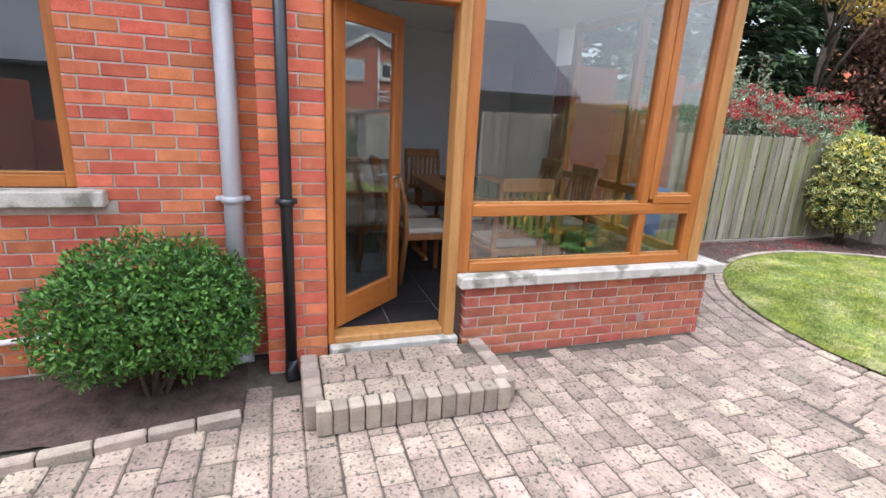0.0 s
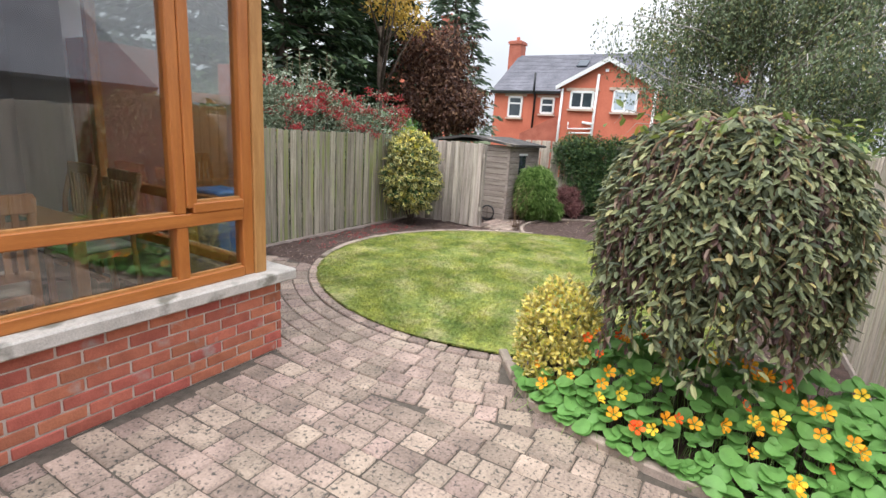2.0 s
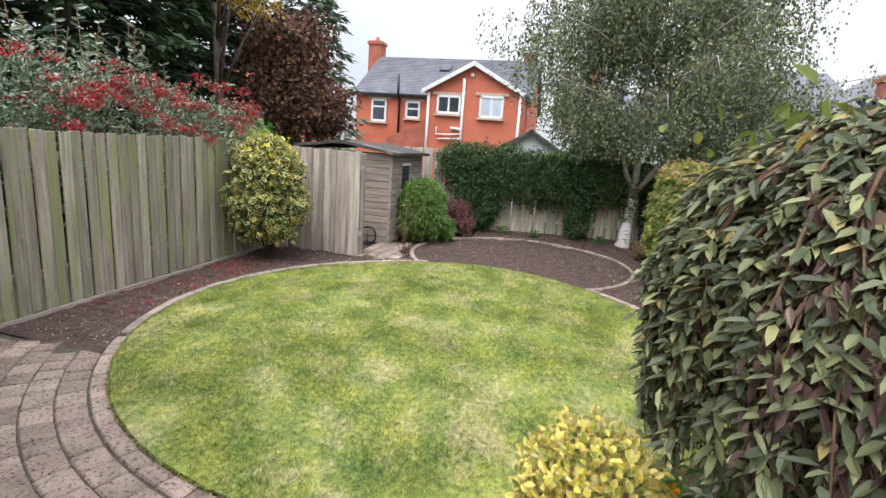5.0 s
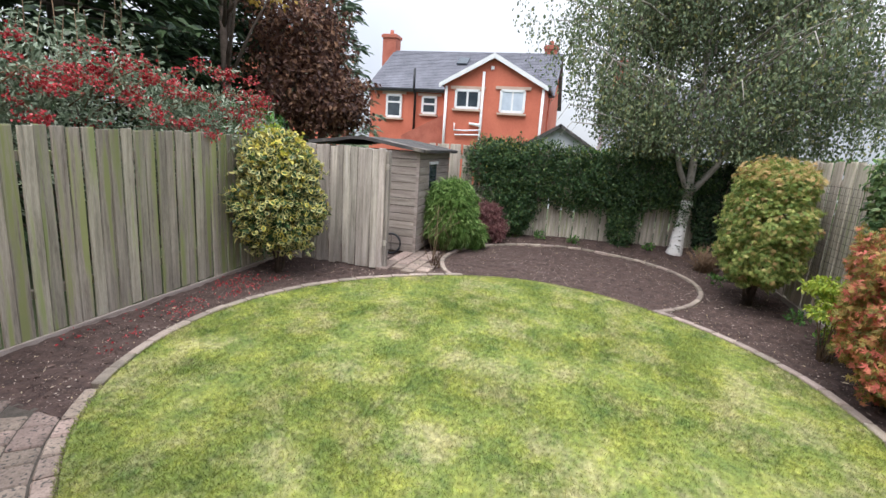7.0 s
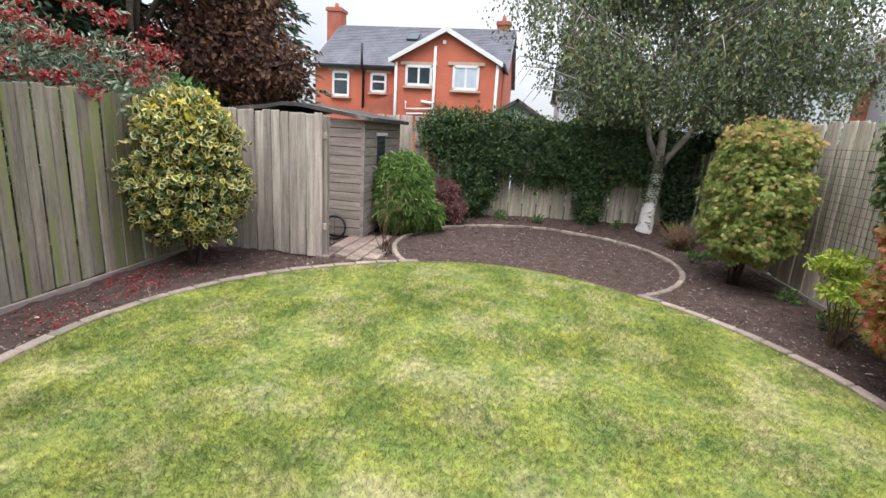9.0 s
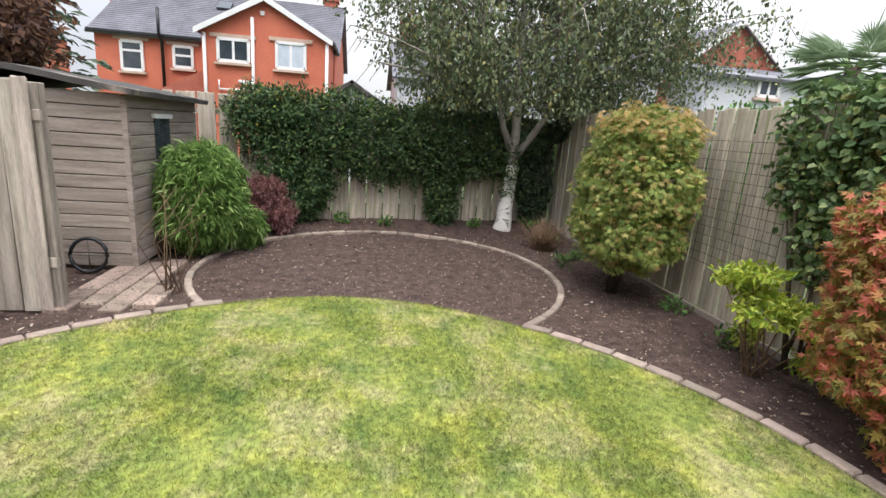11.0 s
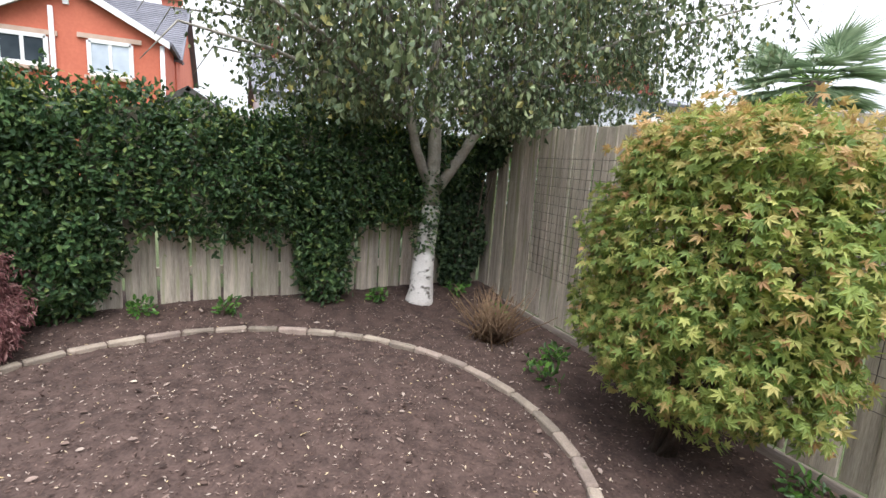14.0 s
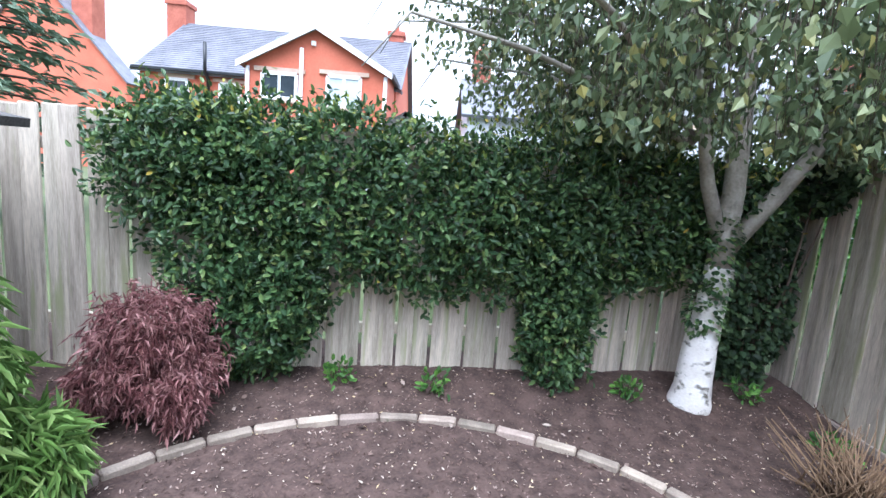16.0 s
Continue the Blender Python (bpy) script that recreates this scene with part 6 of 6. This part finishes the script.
for i in range(14):
    x = -0.24 - i * 0.215
    share("edging_block", kerbs[i % 3], pose(x, 2.375 + 0.16 * (x + 0.1), -0.045, 0, 0, 9), house_edging)

# ---- step ----
step_t = thing("door_step", "low step of tumbled blocks below the glazed door", "step", kind="structure", at=(0.74, 2.42, 0))
part("core", boxed(-0.46, -0.22, 0, 0.55, 0.30, 0.125), M["joint"], step_t)
for i in range(13):
    share("block", (soldier_up := block_mesh("block", 0.078, 0.10, 0.155, M["kerb"], 0.008, 40 + i)), pose(-0.46 + i * 0.084, -0.26, 0, 0, 0, PR2.uniform(-1, 1)), step_t)
for sx in (-0.505, 0.595):
    for j in range(6):
        share("block", block_mesh("block", 0.10, 0.088, 0.152, M["kerb"], 0.008, 60 + j), pose(sx, -0.20 + j * 0.094, 0, 0, 0, PR2.uniform(-1, 1)), step_t)
tread = [block_mesh("paver", l, 0.155, 0.05, M["paver"], 0.009, 70 + i) for i, l in enumerate((0.15, 0.19, 0.22))]
for j in range(3):
    x = -0.445
    while x < 0.49:
        k = PR2.randrange(3)
        l = (0.15, 0.19, 0.22)[k]
        if x + l > 0.545:
            k, l = 0, 0.15
            if x + l > 0.555:
                break
        share("paver", tread[k], pose(x + l / 2, -0.125 + j * 0.165, 0.105 + PR2.uniform(-0.002, 0.002), 0, 0, PR2.uniform(-0.6, 0.6)), step_t)
        x += l + 0.006

# ---- shed slab ----
slab = thing("shed_slab", "small pinkish paved slab before the shed", "paving", kind="structure")
sl_mesh = block_mesh("paver", 0.205, 0.16, 0.05, M["paver"], 0.008, 90)
for i in range(6):
    for j in range(5):
        x, y = 8.92 + i * 0.215 - 0.1 * (j % 2), 3.22 + j * 0.168
        if math.hypot(x - DISC[0], y - DISC[1]) > DISC_R + 0.15 and x > 8.82 and not in_lawn(x, y, 0.2) and y > 3.2:
            share("paver", sl_mesh, pose(x, y, -0.02 + PR2.uniform(-0.003, 0.003), 0, 0, PR2.uniform(-1, 1)), slab)

# ---- floor tiles inside ----
floor_ob = bpy.data.objects["floor"]
tile_mesh = block_mesh("tile", 0.392, 0.392, 0.008, M["slate_tile"], 0.001, 95)
for i in range(8):
    for j in range(8):
        share("tile", tile_mesh, pose(0.2 + i * 0.4, 3.15 + j * 0.4, 0.186), floor_ob)

# ---- bricks ----
full, half_b = block_mesh("brick", 0.215, 0.10, 0.065, M["brick"], 0.004, 1), block_mesh("brick", 0.1025, 0.10, 0.065, M["brick"], 0.004, 2)
for row in range(32):
    z = 0.005 + row * 0.075
    x = -0.115 - (0.1125 if row % 2 else 0)
    if row % 2:
        share("brick", half_b, pose(-0.055, 3.15, z), wall_house)
    while x > -2.3:
        if not (x < -0.86 and 0.96 < z < 2.36) :
            share("brick", full, pose(x, 3.15 + PR2.uniform(-0.002, 0.002), z, 0, 0, PR2.uniform(-0.4, 0.4)), wall_house)
        elif x > -1.07 and 0.96 < z < 2.36:
            cut = x + 0.1075 + 0.97
            if z > 1.1 and cut > 0.05:
                share("brick", full, Matrix.Translation((-0.97 + cut / 2, 3.15, z)) @ Matrix.Diagonal((cut / 0.215, 1, 1, 1)), wall_house)
        x -= 0.225
pier_a, pier_b = block_mesh("brick", 0.215, 0.30, 0.065, M["brick"], 0.004, 3), block_mesh("brick", 0.135, 0.30, 0.065, M["brick"], 0.004, 4)
for row in range(33):
    z = 0.005 + row * 0.075
    xs = ((pier_a, 0.1075), (pier_b, 0.2925)) if row % 2 else ((pier_b, 0.0675), (pier_a, 0.2525))
    for me, x in xs:
        share("brick", me, pose(x, 2.97 + PR2.uniform(-0.002, 0.002), z), wall_pier)
lowb, lowh = block_mesh("brick", 0.215, 0.10, 0.065, M["brick_low"], 0.005, 5), block_mesh("brick", 0.1025, 0.10, 0.065, M["brick_low"], 0.005, 6)
for row in range(7):
    z = -0.005 + row * 0.075
    x = 1.26
    if row % 2:
        share("brick", lowh, pose(x + 0.051, 2.81, z), wall_low)
        x += 0.1125
    while x < 3.30:
        l = min(0.215, 3.32 - x)
        if l > 0.03:
            share("brick", lowb, Matrix.Translation((x + l / 2, 2.81 + PR2.uniform(-0.002, 0.002), z)) @ Matrix.Diagonal((l / 0.215, 1, 1, 1)), wall_low)
        x += 0.225
    y = 2.865 + (0.1125 if row % 2 else 0.01)
    while y < 4.8:
        share("brick", lowb, pose(3.27, y + 0.1075, z, 0, 0, 90), wall_low)
        y += 0.225

# ---- paving blocks ----
lens_ = (0.125, 0.160, 0.195, 0.235)
pav = [[block_mesh("paver", l, 0.152, 0.05, M["paver"], 0.009, 100 + 10 * i + j) for j in range(3)] for i, l in enumerate(lens_)]
pav_far = []
ring_pav = [[block_mesh("paver", l, 0.150, 0.05, M["paver"], 0.009, 200 + 10 * i + j) for j in range(2)] for i, l in enumerate((0.135, 0.165, 0.20))]
RING_IN, RING_OUT = LAWN_R + 0.115, LAWN_R + 0.115 + 0.158 * 5


def free_spot(x, y):
    r = math.hypot(x - LAWN[0], y - LAWN[1])
    if r < RING_OUT - 0.03 or (y < 1.3 and x > bed_edge(y) - 0.05):
        return False
    if y > 2.80 and x < 3.40 or (y > 2.36 + 0.16 * (x + 0.1) and x < -0.12) or (y > 2.62 and -0.12 <= x < 0.2):
        return False
    return x < 5.03 and y < 5.24


count_near = 0
far_v, far_f = [], []


def lay(me, m, x, y):
    global count_near
    near = 0.9 < x < 3.4 and 1.0 < y < 2.75
    if near and count_near < 300:
        share("paver", me, m, patio)
        count_near += 1
    else:
        o = len(far_v)
        far_v.extend([tuple(m @ v.co) for v in me.vertices])
        far_f.extend([tuple(i + o for i in p.vertices) for p in me.polygons])


x = -2.6
while x < 5.0:
    y = 2.74 - PR2.choice((0.0, 0.06, 0.1))
    while y > -3.2:
        i = PR2.choice((0, 1, 1, 2, 2, 3))
        l = lens_[i]
        if free_spot(x, y - l / 2):
            lay(pav[i][PR2.randrange(3)], pose(x + PR2.uniform(-0.003, 0.003), y - l / 2, -0.052 + PR2.uniform(-0.003, 0.003), PR2.uniform(-0.7, 0.7), PR2.uniform(-0.7, 0.7), 90 + PR2.uniform(-1.2, 1.2)), x, y - l / 2)
        y -= l + 0.006
    x += 0.159
y = 2.82
while y < 5.25:
    x = 3.42
    while x < 5.05:
        i = PR2.choice((1, 2, 3))
        if free_spot(x + lens_[i] / 2, y):
            lay(pav[i][0], pose(x + lens_[i] / 2, y, -0.05 + PR2.uniform(-0.003, 0.003), 0, 0, PR2.uniform(-1, 1)), x, y)
        x += lens_[i] + 0.007
    y += 0.160
for k in range(5):
    r = RING_IN + 0.158 * (k + 0.5)
    a = radians(116)
    while a < radians(214):
        i = PR2.randrange(3)
        l = (0.135, 0.165, 0.20)[i]
        am = a + l / 2 / r
        x, y = LAWN[0] + r * math.cos(am), LAWN[1] + r * math.sin(am)
        if not (y < 1.3 and x > bed_edge(y) - 0.05) and not (y > 2.80 and x < 3.34) and x < 5.04 and y < 5.2:
            lay(ring_pav[i][PR2.randrange(2)], pose(x, y, -0.05 + PR2.uniform(-0.003, 0.003), PR2.uniform(-0.7, 0.7), PR2.uniform(-0.7, 0.7), math.degrees(am) + 90), x, y)
        a += (l + 0.007) / r
rest = make("paver_rest", far_v, far_f, M["paver_rest"], patio)
tagged(rest, kind="stuff")
